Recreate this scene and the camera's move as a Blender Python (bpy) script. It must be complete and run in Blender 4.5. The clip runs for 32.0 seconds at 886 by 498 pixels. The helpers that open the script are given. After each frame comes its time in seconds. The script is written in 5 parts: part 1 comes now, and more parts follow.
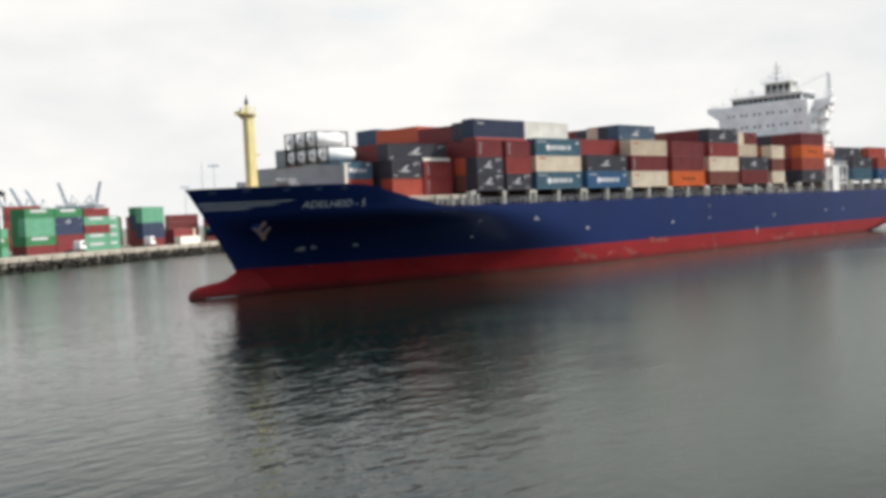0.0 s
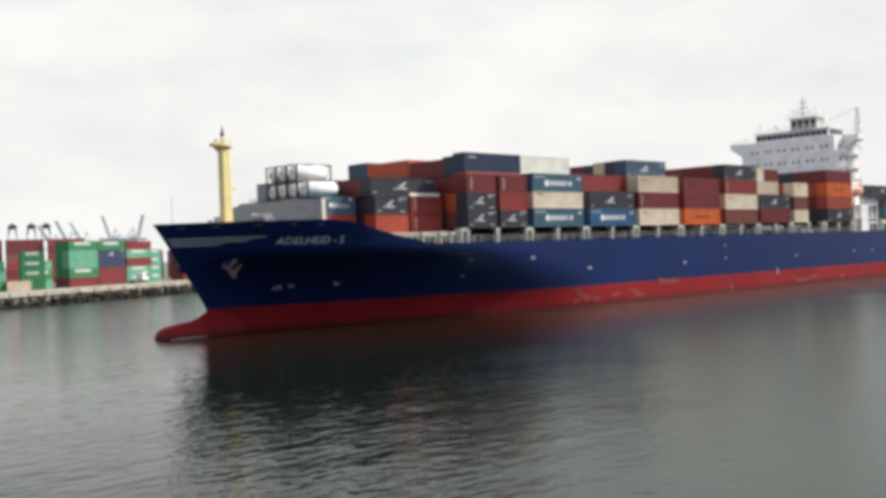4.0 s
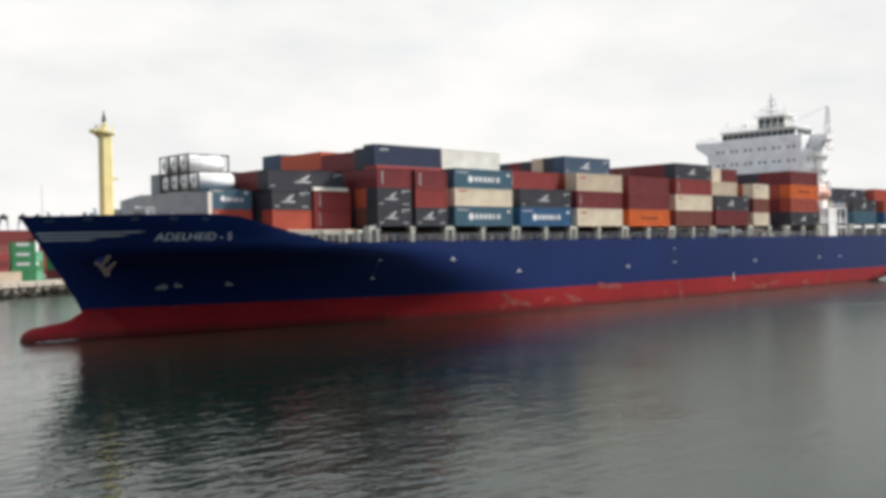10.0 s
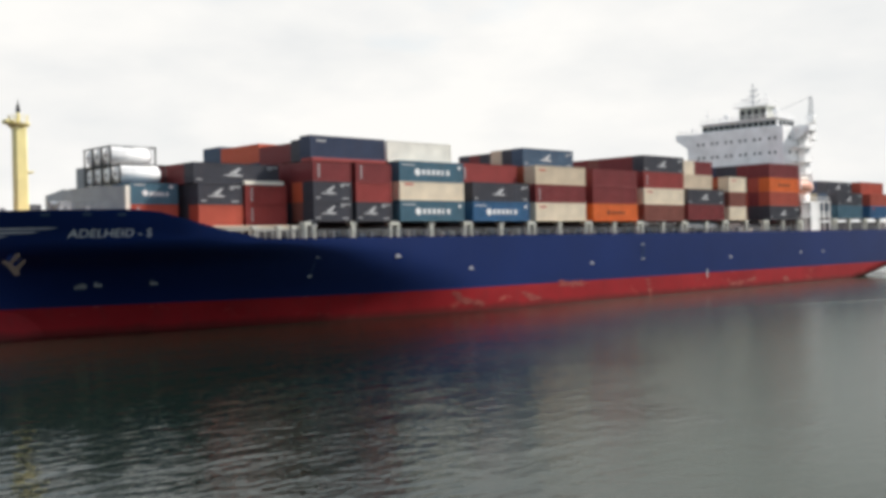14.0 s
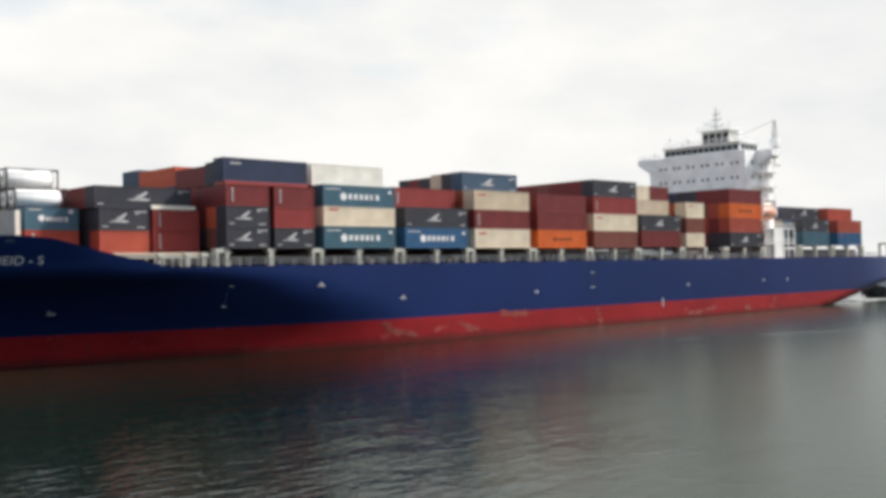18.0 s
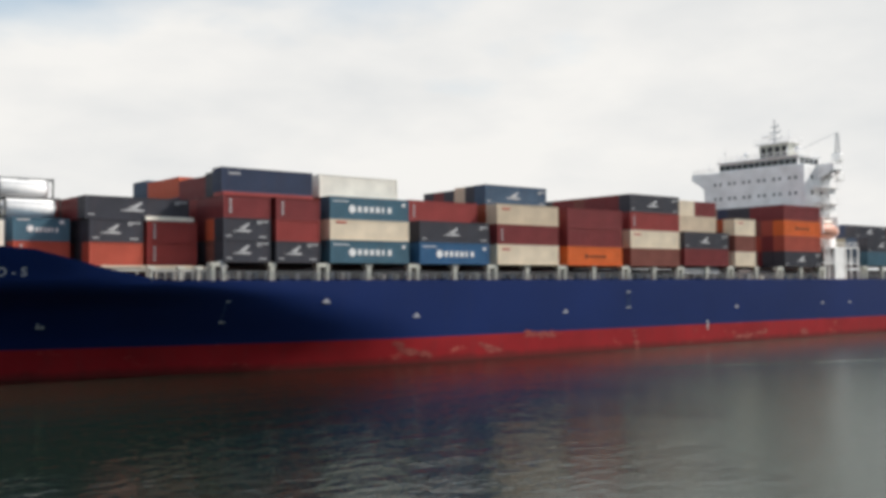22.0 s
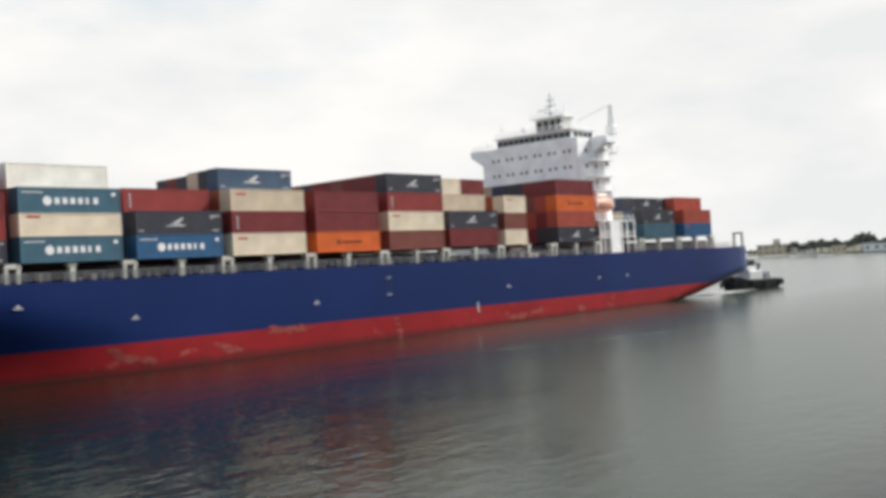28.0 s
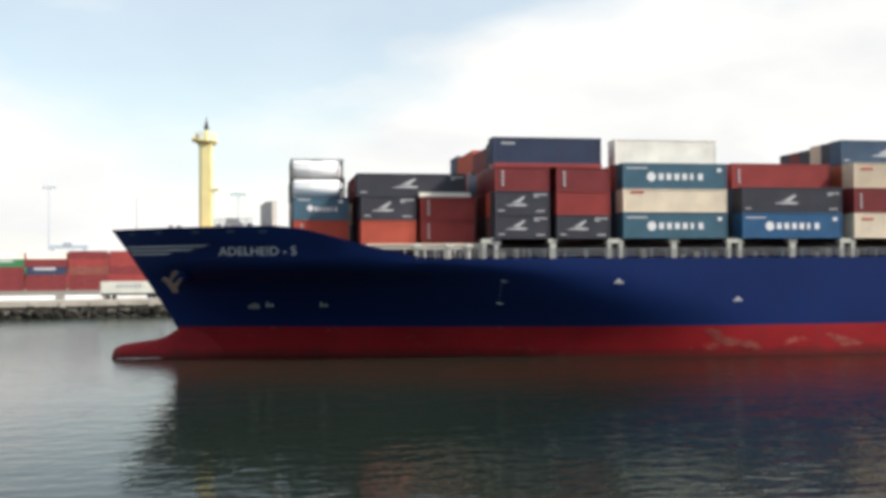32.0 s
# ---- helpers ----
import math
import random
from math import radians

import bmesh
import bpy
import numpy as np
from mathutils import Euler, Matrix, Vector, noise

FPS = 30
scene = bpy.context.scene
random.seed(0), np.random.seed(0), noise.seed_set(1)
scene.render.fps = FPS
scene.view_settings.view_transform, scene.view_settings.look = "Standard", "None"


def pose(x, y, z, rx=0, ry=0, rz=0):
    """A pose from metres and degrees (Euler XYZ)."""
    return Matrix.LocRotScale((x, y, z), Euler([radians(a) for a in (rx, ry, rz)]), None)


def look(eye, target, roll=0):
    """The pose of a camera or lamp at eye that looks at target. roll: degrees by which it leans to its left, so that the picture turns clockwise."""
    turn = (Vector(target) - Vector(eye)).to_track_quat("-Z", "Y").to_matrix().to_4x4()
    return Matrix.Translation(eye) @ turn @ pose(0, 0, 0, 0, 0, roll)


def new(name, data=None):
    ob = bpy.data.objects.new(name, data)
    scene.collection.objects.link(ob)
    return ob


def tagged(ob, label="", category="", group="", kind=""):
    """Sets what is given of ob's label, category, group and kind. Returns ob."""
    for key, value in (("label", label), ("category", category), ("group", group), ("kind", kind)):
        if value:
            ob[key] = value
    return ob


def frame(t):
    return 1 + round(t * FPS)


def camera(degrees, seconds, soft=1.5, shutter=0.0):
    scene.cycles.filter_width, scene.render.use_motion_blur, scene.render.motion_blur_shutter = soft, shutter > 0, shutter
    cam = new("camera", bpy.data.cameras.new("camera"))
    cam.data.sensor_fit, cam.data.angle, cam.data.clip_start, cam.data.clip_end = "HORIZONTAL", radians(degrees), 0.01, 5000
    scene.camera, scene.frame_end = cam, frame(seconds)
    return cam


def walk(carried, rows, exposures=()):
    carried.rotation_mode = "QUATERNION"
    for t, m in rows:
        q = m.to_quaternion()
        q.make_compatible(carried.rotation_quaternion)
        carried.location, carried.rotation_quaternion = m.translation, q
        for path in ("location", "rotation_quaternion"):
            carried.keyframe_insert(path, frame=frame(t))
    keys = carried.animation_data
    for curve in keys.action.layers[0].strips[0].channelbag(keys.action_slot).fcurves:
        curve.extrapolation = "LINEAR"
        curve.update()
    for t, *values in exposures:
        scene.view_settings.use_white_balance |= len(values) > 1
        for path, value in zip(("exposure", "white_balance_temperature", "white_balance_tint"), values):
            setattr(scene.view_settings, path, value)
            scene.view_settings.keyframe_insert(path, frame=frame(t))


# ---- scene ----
cam = camera(47.44, 32.0, soft=4.0)
EYE = 10.14
# seconds, yaw, pitch, roll of the camera, which stands at one spot
TURNS = [
    (0, -46.07, -2.09, -2.59),
    (0.5, -45.51, -1.84, -2.07),
    (1, -45.68, -1.15, -1.82),
    (1.5, -45.97, -0.80, -1.73),
    (2, -46.77, -0.47, -1.24),
    (2.5, -46.84, 1.58, -1.01),
    (3, -44.43, 2.87, -0.79),
    (3.2, -42.66, 1.44, -1.16),
    (3.5, -43.26, 0.61, -1.71),
    (5.5, -45.54, 0.10, -1.41),
    (6, -45.92, 0.39, -1.04),
    (6.5, -45.43, 0.22, -1.27),
    (7, -45.57, 0.02, -1.27),
    (7.5, -45.27, 0.15, -1.25),
    (8, -44.59, 0.76, -1.21),
    (8.5, -43.31, 1.57, -1.52),
    (9, -43.28, 0.48, -1.42),
    (9.5, -44.65, 0.34, -1.13),
    (10, -44.44, -0.10, -1.10),
    (10.5, -44.67, -0.23, -1.03),
    (11, -44.78, 0.04, -1.00),
    (11.5, -45.06, 0.18, -0.71),
    (12, -44.68, 0.45, -0.66),
    (12.5, -44.72, 0.12, -0.88),
    (13, -44.24, 0.30, -1.03),
    (13.5, -44.23, -0.09, -0.96),
    (14, -44.44, -0.37, -1.21),
    (14.5, -44.66, -0.06, -0.77),
    (15, -44.73, 0.08, -0.93),
    (15.5, -45.35, 0.13, -0.88),
    (17.5, -46.31, 0.26, -0.72),
    (18, -45.36, 1.14, -1.20),
    (18.5, -44.47, 0.91, -0.94),
    (19, -44.28, 0.75, -0.90),
    (19.5, -45.36, 0.18, -1.45),
    (20, -45.84, 2.50, -1.30),
    (20.5, -43.16, 3.22, -1.04),
    (21, -42.39, 3.11, -0.97),
    (21.5, -41.29, 3.32, -1.07),
    (22, -41.26, 2.13, -0.43),
    (22.5, -43.25, 1.12, -0.63),
    (23, -45.01, 1.05, -1.21),
    (23.5, -46.50, 0.52, -1.60),
    (24, -48.24, 0.96, -1.95),
    (24.5, -49.09, 0.67, -1.90),
    (25, -45.33, 3.26, -1.43),
    (25.5, -45.70, 2.56, -1.04),
    (26, -51.88, 0.45, -1.50),
    (26.5, -52.28, -0.15, -1.80),
    (28.5, -50.98, 1.31, -3.53),
    (29, -51.30, 1.37, -3.06),
    (29.5, -52.25, 1.47, -3.09),
    (30, -37.33, 2.41, -1.41),
    (30.1, -30.86, 2.36, -1.60),
    (30.3, -19.47, 2.93, -1.62),
    (30.5, -12.42, 2.24, -1.63),
    (30.6, -11.27, 1.87, -1.36),
    (31, -11.34, 1.64, -0.21),
    (31.2, -11.58, 1.12, -0.06),
    (31.5, -12.53, 1.29, -0.08),
    (31.6, -12.91, 1.18, 0.07),
    (32, -13.48, 1.03, -0.37),
]
walk(cam, [(t, pose(0, 0, EYE, 90 + pitch, 0, yaw) @ pose(0, 0, 0, 0, 0, roll)) for t, yaw, pitch, roll in TURNS],
     [(0, 0.05), (2.3, 0.05), (3, -0.10), (3.5, -0.03), (5.5, 0.05), (20, 0.05), (21, -0.05), (22, -0.08), (23, 0.03), (24, 0.05), (29.6, 0.05), (30.5, -0.05), (31, -0.01), (31.2, 0.09), (32, 0.15)])

# the ship's way: heading, and the place of its first Panamax bay, as cubics of the time
TURN_C = [-0.03998, -0.00129, 0.0093]
X_C = [87.617, -41.067, -0.091, -1.156]
Y_C = [102.905, 1.549, 0.291, -1.29]


def ship_pose(t):
    s = t / 16 - 1
    turn = sum(c * (s ** k - (-1) ** k) for k, c in enumerate(TURN_C, 1))
    return pose(sum(c * s ** k for k, c in enumerate(X_C)), sum(c * s ** k for k, c in enumerate(Y_C)), 0, 0, 0, math.degrees(turn))

# ---- light ----
SUN_AZ, SUN_EL = 119.0, 40.0  # degrees clockwise from +y, and above the horizon
world = bpy.data.worlds.new("sky")
scene.world = world
world.use_nodes = True
wn, wl = world.node_tree.nodes, world.node_tree.links
wn.clear()
w_out, w_bg = wn.new("ShaderNodeOutputWorld"), wn.new("ShaderNodeBackground")
w_sky = wn.new("ShaderNodeTexSky")
w_sky.sky_type, w_sky.sun_disc = "NISHITA", False
w_sky.sun_elevation, w_sky.sun_rotation = radians(SUN_EL), radians(SUN_AZ)
w_sky.air_density, w_sky.dust_density = 1.0, 0.7
w_co, w_map = wn.new("ShaderNodeTexCoord"), wn.new("ShaderNodeMapping")
w_map.inputs["Scale"].default_value = (1.0, 1.0, 2.6)
w_n1, w_n2 = wn.new("ShaderNodeTexNoise"), wn.new("ShaderNodeTexNoise")
w_n1.inputs["Scale"].default_value, w_n1.inputs["Detail"].default_value, w_n1.inputs["Roughness"].default_value = 2.1, 6, 0.5
w_n2.inputs["Scale"].default_value, w_n2.inputs["Detail"].default_value = 5.0, 5
w_r1, w_r2 = wn.new("ShaderNodeValToRGB"), wn.new("ShaderNodeValToRGB")
w_r1.color_ramp.elements[0].position, w_r1.color_ramp.elements[0].color = 0.30, (0.33, 0.33, 0.33, 1)
w_r1.color_ramp.elements[1].position, w_r1.color_ramp.elements[1].color = 0.56, (1, 1, 1, 1)
w_r2.color_ramp.elements[0].position, w_r2.color_ramp.elements[0].color = 0.32, (8.2, 8.3, 8.3, 1)
w_r2.color_ramp.elements[1].position, w_r2.color_ramp.elements[1].color = 0.62, (9.7, 9.55, 9.25, 1)
w_mix = wn.new("ShaderNodeMix")
w_mix.data_type = "RGBA"
wl.new(w_co.outputs["Generated"], w_map.inputs["Vector"])
wl.new(w_map.outputs["Vector"], w_n1.inputs["Vector"])
wl.new(w_map.outputs["Vector"], w_n2.inputs["Vector"])
w_sep = wn.new("ShaderNodeSeparateXYZ")
wl.new(w_co.outputs["Generated"], w_sep.inputs["Vector"])


def sky_add(value, factor, plus):
    """value * factor + plus; plus may be a number."""
    node = wn.new("ShaderNodeMath")
    node.operation, node.inputs[1].default_value = "MULTIPLY_ADD", factor
    wl.new(value, node.inputs[0])
    if isinstance(plus, float):
        node.inputs[2].default_value = plus
    else:
        wl.new(plus, node.inputs[2])
    return node.outputs["Value"]


# broken cloud, thinning out to the west and to the south, thinnest a little above the horizon's bank
w_high2 = wn.new("ShaderNodeMath")
w_high2.operation = "POWER"
w_high2.inputs[1].default_value = 2.0
wl.new(w_sep.outputs["Z"], w_high2.inputs[0])
cover = sky_add(w_n1.outputs["Fac"], 1.7, -0.47)
cover = sky_add(w_sep.outputs["X"], 0.42, cover)
# southern cover, out of view, thinned to dim the fill on the port side
cover = sky_add(w_sep.outputs["Y"], 0.40, cover)
cover = sky_add(w_sep.outputs["Z"], -0.9, cover)
cover = sky_add(w_high2.outputs["Value"], 0.5, cover)
# a gap in the clouds over the red yard
w_dot, w_gap, w_sub = wn.new("ShaderNodeVectorMath"), wn.new("ShaderNodeMapRange"), wn.new("ShaderNodeMath")
w_dot.operation, w_sub.operation = "DOT_PRODUCT", "SUBTRACT"
w_dot.inputs[1].default_value = Vector((math.sin(radians(0)) * math.cos(radians(34)), math.cos(radians(0)) * math.cos(radians(34)), math.sin(radians(34))))
w_gap.interpolation_type = "SMOOTHSTEP"
for key, v in (("From Min", 0.85), ("From Max", 0.93), ("To Min", 0.0), ("To Max", 0.42)):
    w_gap.inputs[key].default_value = v
wl.new(w_co.outputs["Generated"], w_dot.inputs[0])
wl.new(w_dot.outputs["Value"], w_gap.inputs["Value"])
wl.new(cover, w_sub.inputs[0])
wl.new(w_gap.outputs["Result"], w_sub.inputs[1])
wl.new(w_sub.outputs["Value"], w_r1.inputs["Fac"])
wl.new(w_n2.outputs["Fac"], w_r2.inputs["Fac"])
wl.new(w_r1.outputs["Color"], w_mix.inputs["Factor"])
w_gain = wn.new("ShaderNodeVectorMath")
w_gain.operation = "MULTIPLY"
w_gain.inputs[1].default_value = (1.98, 1.88, 1.64)  # thin haze brightens and pales the open sky
wl.new(w_sky.outputs["Color"], w_gain.inputs[0])
wl.new(w_gain.outputs["Vector"], w_mix.inputs["A"])
# high cloud, out of view, brightened to fill the shaded house front
w_high, w_lift = wn.new("ShaderNodeMapRange"), wn.new("ShaderNodeVectorMath")
w_high.interpolation_type, w_lift.operation = "SMOOTHSTEP", "SCALE"
for key, v in (("From Min", 0.25), ("From Max", 0.8), ("To Min", 1.0), ("To Max", 1.5)):
    w_high.inputs[key].default_value = v
wl.new(w_sep.outputs["Z"], w_high.inputs["Value"])
wl.new(w_r2.outputs["Color"], w_lift.inputs[0])
wl.new(w_high.outputs["Result"], w_lift.inputs["Scale"])
wl.new(w_lift.outputs["Vector"], w_mix.inputs["B"])
wl.new(w_mix.outputs["Result"], w_bg.inputs["Color"])
w_bg.inputs["Strength"].default_value = 0.1
wl.new(w_bg.outputs["Background"], w_out.inputs["Surface"])

sun = new("sun", bpy.data.lights.new("sun", "SUN"))
sun.data.energy, sun.data.angle, sun.data.color = 5.4, radians(5), (1.0, 0.95, 0.88)
sun.matrix_world = look((0, 0, 200), Vector((0, 0, 200)) - Vector((math.sin(radians(SUN_AZ)) * math.cos(radians(SUN_EL)), math.cos(radians(SUN_AZ)) * math.cos(radians(SUN_EL)), math.sin(radians(SUN_EL)))))


# ---- materials ----
def base_material(name, rough=0.5, metal=0.0):
    m = bpy.data.materials.new(name)
    m.use_nodes = True
    b = m.node_tree.nodes["Principled BSDF"]
    b.inputs["Roughness"].default_value, b.inputs["Metallic"].default_value = rough, metal
    b.inputs["Specular IOR Level"].default_value = 0.3
    return m, m.node_tree.nodes, m.node_tree.links, b


def noise_node(n, l, scale, detail=4, stretch=(1, 1, 1), rough=0.55):
    co, mp, tx = n.new("ShaderNodeTexCoord"), n.new("ShaderNodeMapping"), n.new("ShaderNodeTexNoise")
    mp.inputs["Scale"].default_value = stretch
    tx.inputs["Scale"].default_value, tx.inputs["Detail"].default_value, tx.inputs["Roughness"].default_value = scale, detail, rough
    l.new(co.outputs["Object"], mp.inputs["Vector"])
    l.new(mp.outputs["Vector"], tx.inputs["Vector"])
    return tx.outputs["Fac"]


def ramp_node(n, l, fac, stops, constant=False):
    r = n.new("ShaderNodeValToRGB")
    if constant:
        r.color_ramp.interpolation = "CONSTANT"
    while len(r.color_ramp.elements) < len(stops):
        r.color_ramp.elements.new(0.5)
    for e, (p, c) in zip(r.color_ramp.elements, stops):
        e.position, e.color = p, (*c, 1)
    l.new(fac, r.inputs["Fac"])
    return r.outputs["Color"]


def mixed(n, l, fac, a, b, blend="MIX"):
    m = n.new("ShaderNodeMix")
    m.data_type, m.blend_type = "RGBA", blend
    for key, v in (("Factor", fac), ("A", a), ("B", b)):
        if isinstance(v, (tuple, list)):
            m.inputs[key].default_value = (*v, 1)
        elif isinstance(v, (int, float)):
            m.inputs[key].default_value = v
        else:
            l.new(v, m.inputs[key])
    return m.outputs["Result"]


def bumped(n, l, b, fac, strength, distance):
    bu = n.new("ShaderNodeBump")
    bu.inputs["Strength"].default_value, bu.inputs["Distance"].default_value = strength, distance
    l.new(fac, bu.inputs["Height"])
    l.new(bu.outputs["Normal"], b.inputs["Normal"])
    return bu


def paint(name, color, rough=0.5, wear=0.25, wear_color=(0.16, 0.07, 0.04), scale=0.35, streak=(1, 1, 0.12), metal=0.0):
    """Weathered paint: broad fading, vertical dirt streaks, and specks of rust."""
    m, n, l, b = base_material(name, rough, metal)
    fade = ramp_node(n, l, noise_node(n, l, scale, 3), [(0.3, tuple(c * 0.86 for c in color)), (0.7, tuple(min(1, c * 1.1) for c in color))])
    dirt = ramp_node(n, l, noise_node(n, l, 1.6, 5, streak), [(0.52, (0, 0, 0)), (0.85, (wear, wear, wear))])
    col = mixed(n, l, dirt, fade, tuple(c * 0.45 + w * 0.55 for c, w in zip(color, wear_color)))
    specks = ramp_node(n, l, noise_node(n, l, 2.2, 8, (1, 1, 1), 0.7), [(0.68, (0, 0, 0)), (0.74, (wear * 1.6,) * 3)])
    l.new(mixed(n, l, specks, col, wear_color), b.inputs["Base Color"])
    r = ramp_node(n, l, noise_node(n, l, 1.1, 4), [(0.3, (rough - 0.1,) * 3), (0.7, (min(1, rough + 0.12),) * 3)])
    l.new(r, b.inputs["Roughness"])
    bumped(n, l, b, noise_node(n, l, 0.9, 4), 0.25, 0.02)
    return m


PAINT = {
    "maroon": paint("maroon_paint", (0.205, 0.037, 0.039)),
    "red": paint("red_paint", (0.30, 0.050, 0.046)),
    "brown": paint("brown_paint", (0.23, 0.078, 0.060)),
    "orange": paint("orange_paint", (0.72, 0.15, 0.035), wear=0.15),
    "rust_orange": paint("rust_orange_paint", (0.42, 0.085, 0.055)),
    "vermilion": paint("vermilion_paint", (0.58, 0.115, 0.055), wear=0.15),
    "slate": paint("slate_paint", (0.055, 0.056, 0.070)),
    "navy": paint("navy_paint", (0.038, 0.052, 0.098)),
    "steel_blue": paint("steel_blue_paint", (0.06, 0.10, 0.16)),
    "blue": paint("blue_paint", (0.042, 0.128, 0.26)),
    "teal": paint("teal_paint", (0.070, 0.15, 0.205)),
    "cream": paint("cream_paint", (0.82, 0.70, 0.54), wear=0.10, wear_color=(0.35, 0.24, 0.14)),
    "pale": paint("pale_paint", (0.90, 0.84, 0.74), wear=0.08, wear_color=(0.4, 0.32, 0.2)),
    "tan": paint("tan_paint", (0.66, 0.54, 0.40), wear=0.12, wear_color=(0.3, 0.2, 0.12)),
    "grey": paint("grey_paint", (0.32, 0.34, 0.36)),
    "green": paint("green_paint", (0.045, 0.20, 0.085)),
    "mint": paint("mint_paint", (0.13, 0.34, 0.22)),
    "white": paint("white_paint", (0.88, 0.87, 0.86), rough=0.75, wear=0.05, wear_color=(0.45, 0.35, 0.25)),
    "house": paint("fresh_white_paint", (0.93, 0.92, 0.91), rough=0.7, wear=0.03, wear_color=(0.5, 0.4, 0.3)),
    "mast": paint("mast_yellow_paint", (0.86, 0.75, 0.35), wear=0.12),
    "pedestal": paint("pedestal_paint", (0.56, 0.56, 0.50), wear=0.3),
    "coaming": paint("coaming_paint", (0.12, 0.10, 0.10), wear=0.35),
    "dark": paint("dark_paint", (0.030, 0.032, 0.034)),
    "deck": paint("deck_paint", (0.20, 0.055, 0.045)),
    "lifeboat": paint("lifeboat_paint", (0.66, 0.33, 0.24), wear=0.1),
}
LETTER = paint("lettering_white", (0.52, 0.52, 0.53), wear=0.12, wear_color=(0.4, 0.4, 0.4))
LETTER_BRIGHT = paint("lettering_bright_white", (0.80, 0.80, 0.80), wear=0.08, wear_color=(0.5, 0.5, 0.5))
LETTER_DARK = paint("lettering_dark", (0.10, 0.03, 0.02), wear=0.1)
LETTER_RED = paint("lettering_red", (0.50, 0.05, 0.04), wear=0.1)


def hull_blue():
    m, n, l, b = base_material("hull_blue_paint", 0.45)
    b.inputs["Specular IOR Level"].default_value = 0.22
    fade = ramp_node(n, l, noise_node(n, l, 0.07, 4), [(0.3, (0.0046, 0.0175, 0.088)), (0.7, (0.0062, 0.0225, 0.113))])
    streak = ramp_node(n, l, noise_node(n, l, 1.0, 6, (1, 1, 0.05)), [(0.55, (0, 0, 0)), (0.85, (0.25, 0.25, 0.25))])
    col = mixed(n, l, streak, fade, (0.02, 0.03, 0.08))
    scuff = ramp_node(n, l, noise_node(n, l, 0.5, 8, (0.5, 1, 2.4), 0.7), [(0.66, (0, 0, 0)), (0.76, (0.22, 0.22, 0.22))])
    l.new(mixed(n, l, scuff, col, (0.06, 0.075, 0.13)), b.inputs["Base Color"])
    bumped(n, l, b, noise_node(n, l, 0.28, 3), 0.35, 0.05)
    return m


def hull_red():
    m, n, l, b = base_material("boot_topping_red_paint", 0.6)
    b.inputs["Specular IOR Level"].default_value = 0.15
    fade = ramp_node(n, l, noise_node(n, l, 0.12, 5), [(0.3, (0.225, 0.010, 0.014)), (0.7, (0.32, 0.016, 0.021))])
    scrape = ramp_node(n, l, noise_node(n, l, 0.16, 9, (1, 1, 2.2), 0.72), [(0.60, (0, 0, 0)), (0.66, (0.55, 0.55, 0.55))])
    col = mixed(n, l, scrape, fade, (0.46, 0.16, 0.12))
    slime = ramp_node(n, l, noise_node(n, l, 0.8, 5, (1, 1, 0.3)), [(0.5, (0, 0, 0)), (0.8, (0.35, 0.35, 0.35))])
    col = mixed(n, l, slime, col, (0.12, 0.03, 0.03))
    # a darker band towards the waterline, with a ragged upper edge
    co, sp, edge, low_band = n.new("ShaderNodeTexCoord"), n.new("ShaderNodeSeparateXYZ"), n.new("ShaderNodeMath"), n.new("ShaderNodeMapRange")
    l.new(co.outputs["Object"], sp.inputs["Vector"])
    edge.operation, edge.inputs[1].default_value = "MULTIPLY_ADD", 1.4
    l.new(noise_node(n, l, 0.35, 6, (1, 1, 0.5), 0.65), edge.inputs[0])
    l.new(sp.outputs["Z"], edge.inputs[2])
    for key, v in (("From Min", 0.95), ("From Max", 1.75), ("To Min", 0.7), ("To Max", 0.0)):
        low_band.inputs[key].default_value = v
    l.new(edge.outputs["Value"], low_band.inputs["Value"])
    l.new(mixed(n, l, low_band.outputs["Result"], col, (0.060, 0.016, 0.014)), b.inputs["Base Color"])
    bumped(n, l, b, noise_node(n, l, 0.9, 5), 0.3, 0.03)
    return m


def stack_material(name, cols):
    """Mixed cargo colours, one to each container of a block."""
    m, n, l, b = base_material(name, 0.55)
    g = n.new("ShaderNodeNewGeometry")
    col = ramp_node(n, l, g.outputs["Random Per Island"], [(i / len(cols), c) for i, c in enumerate(cols)], True)
    dirt = ramp_node(n, l, noise_node(n, l, 1.3, 5, (1, 1, 0.15)), [(0.45, (0, 0, 0)), (0.8, (0.4, 0.4, 0.4))])
    l.new(mixed(n, l, dirt, col, (0.08, 0.05, 0.04)), b.inputs["Base Color"])
    bumped(n, l, b, noise_node(n, l, 0.9, 4), 0.25, 0.02)
    return m


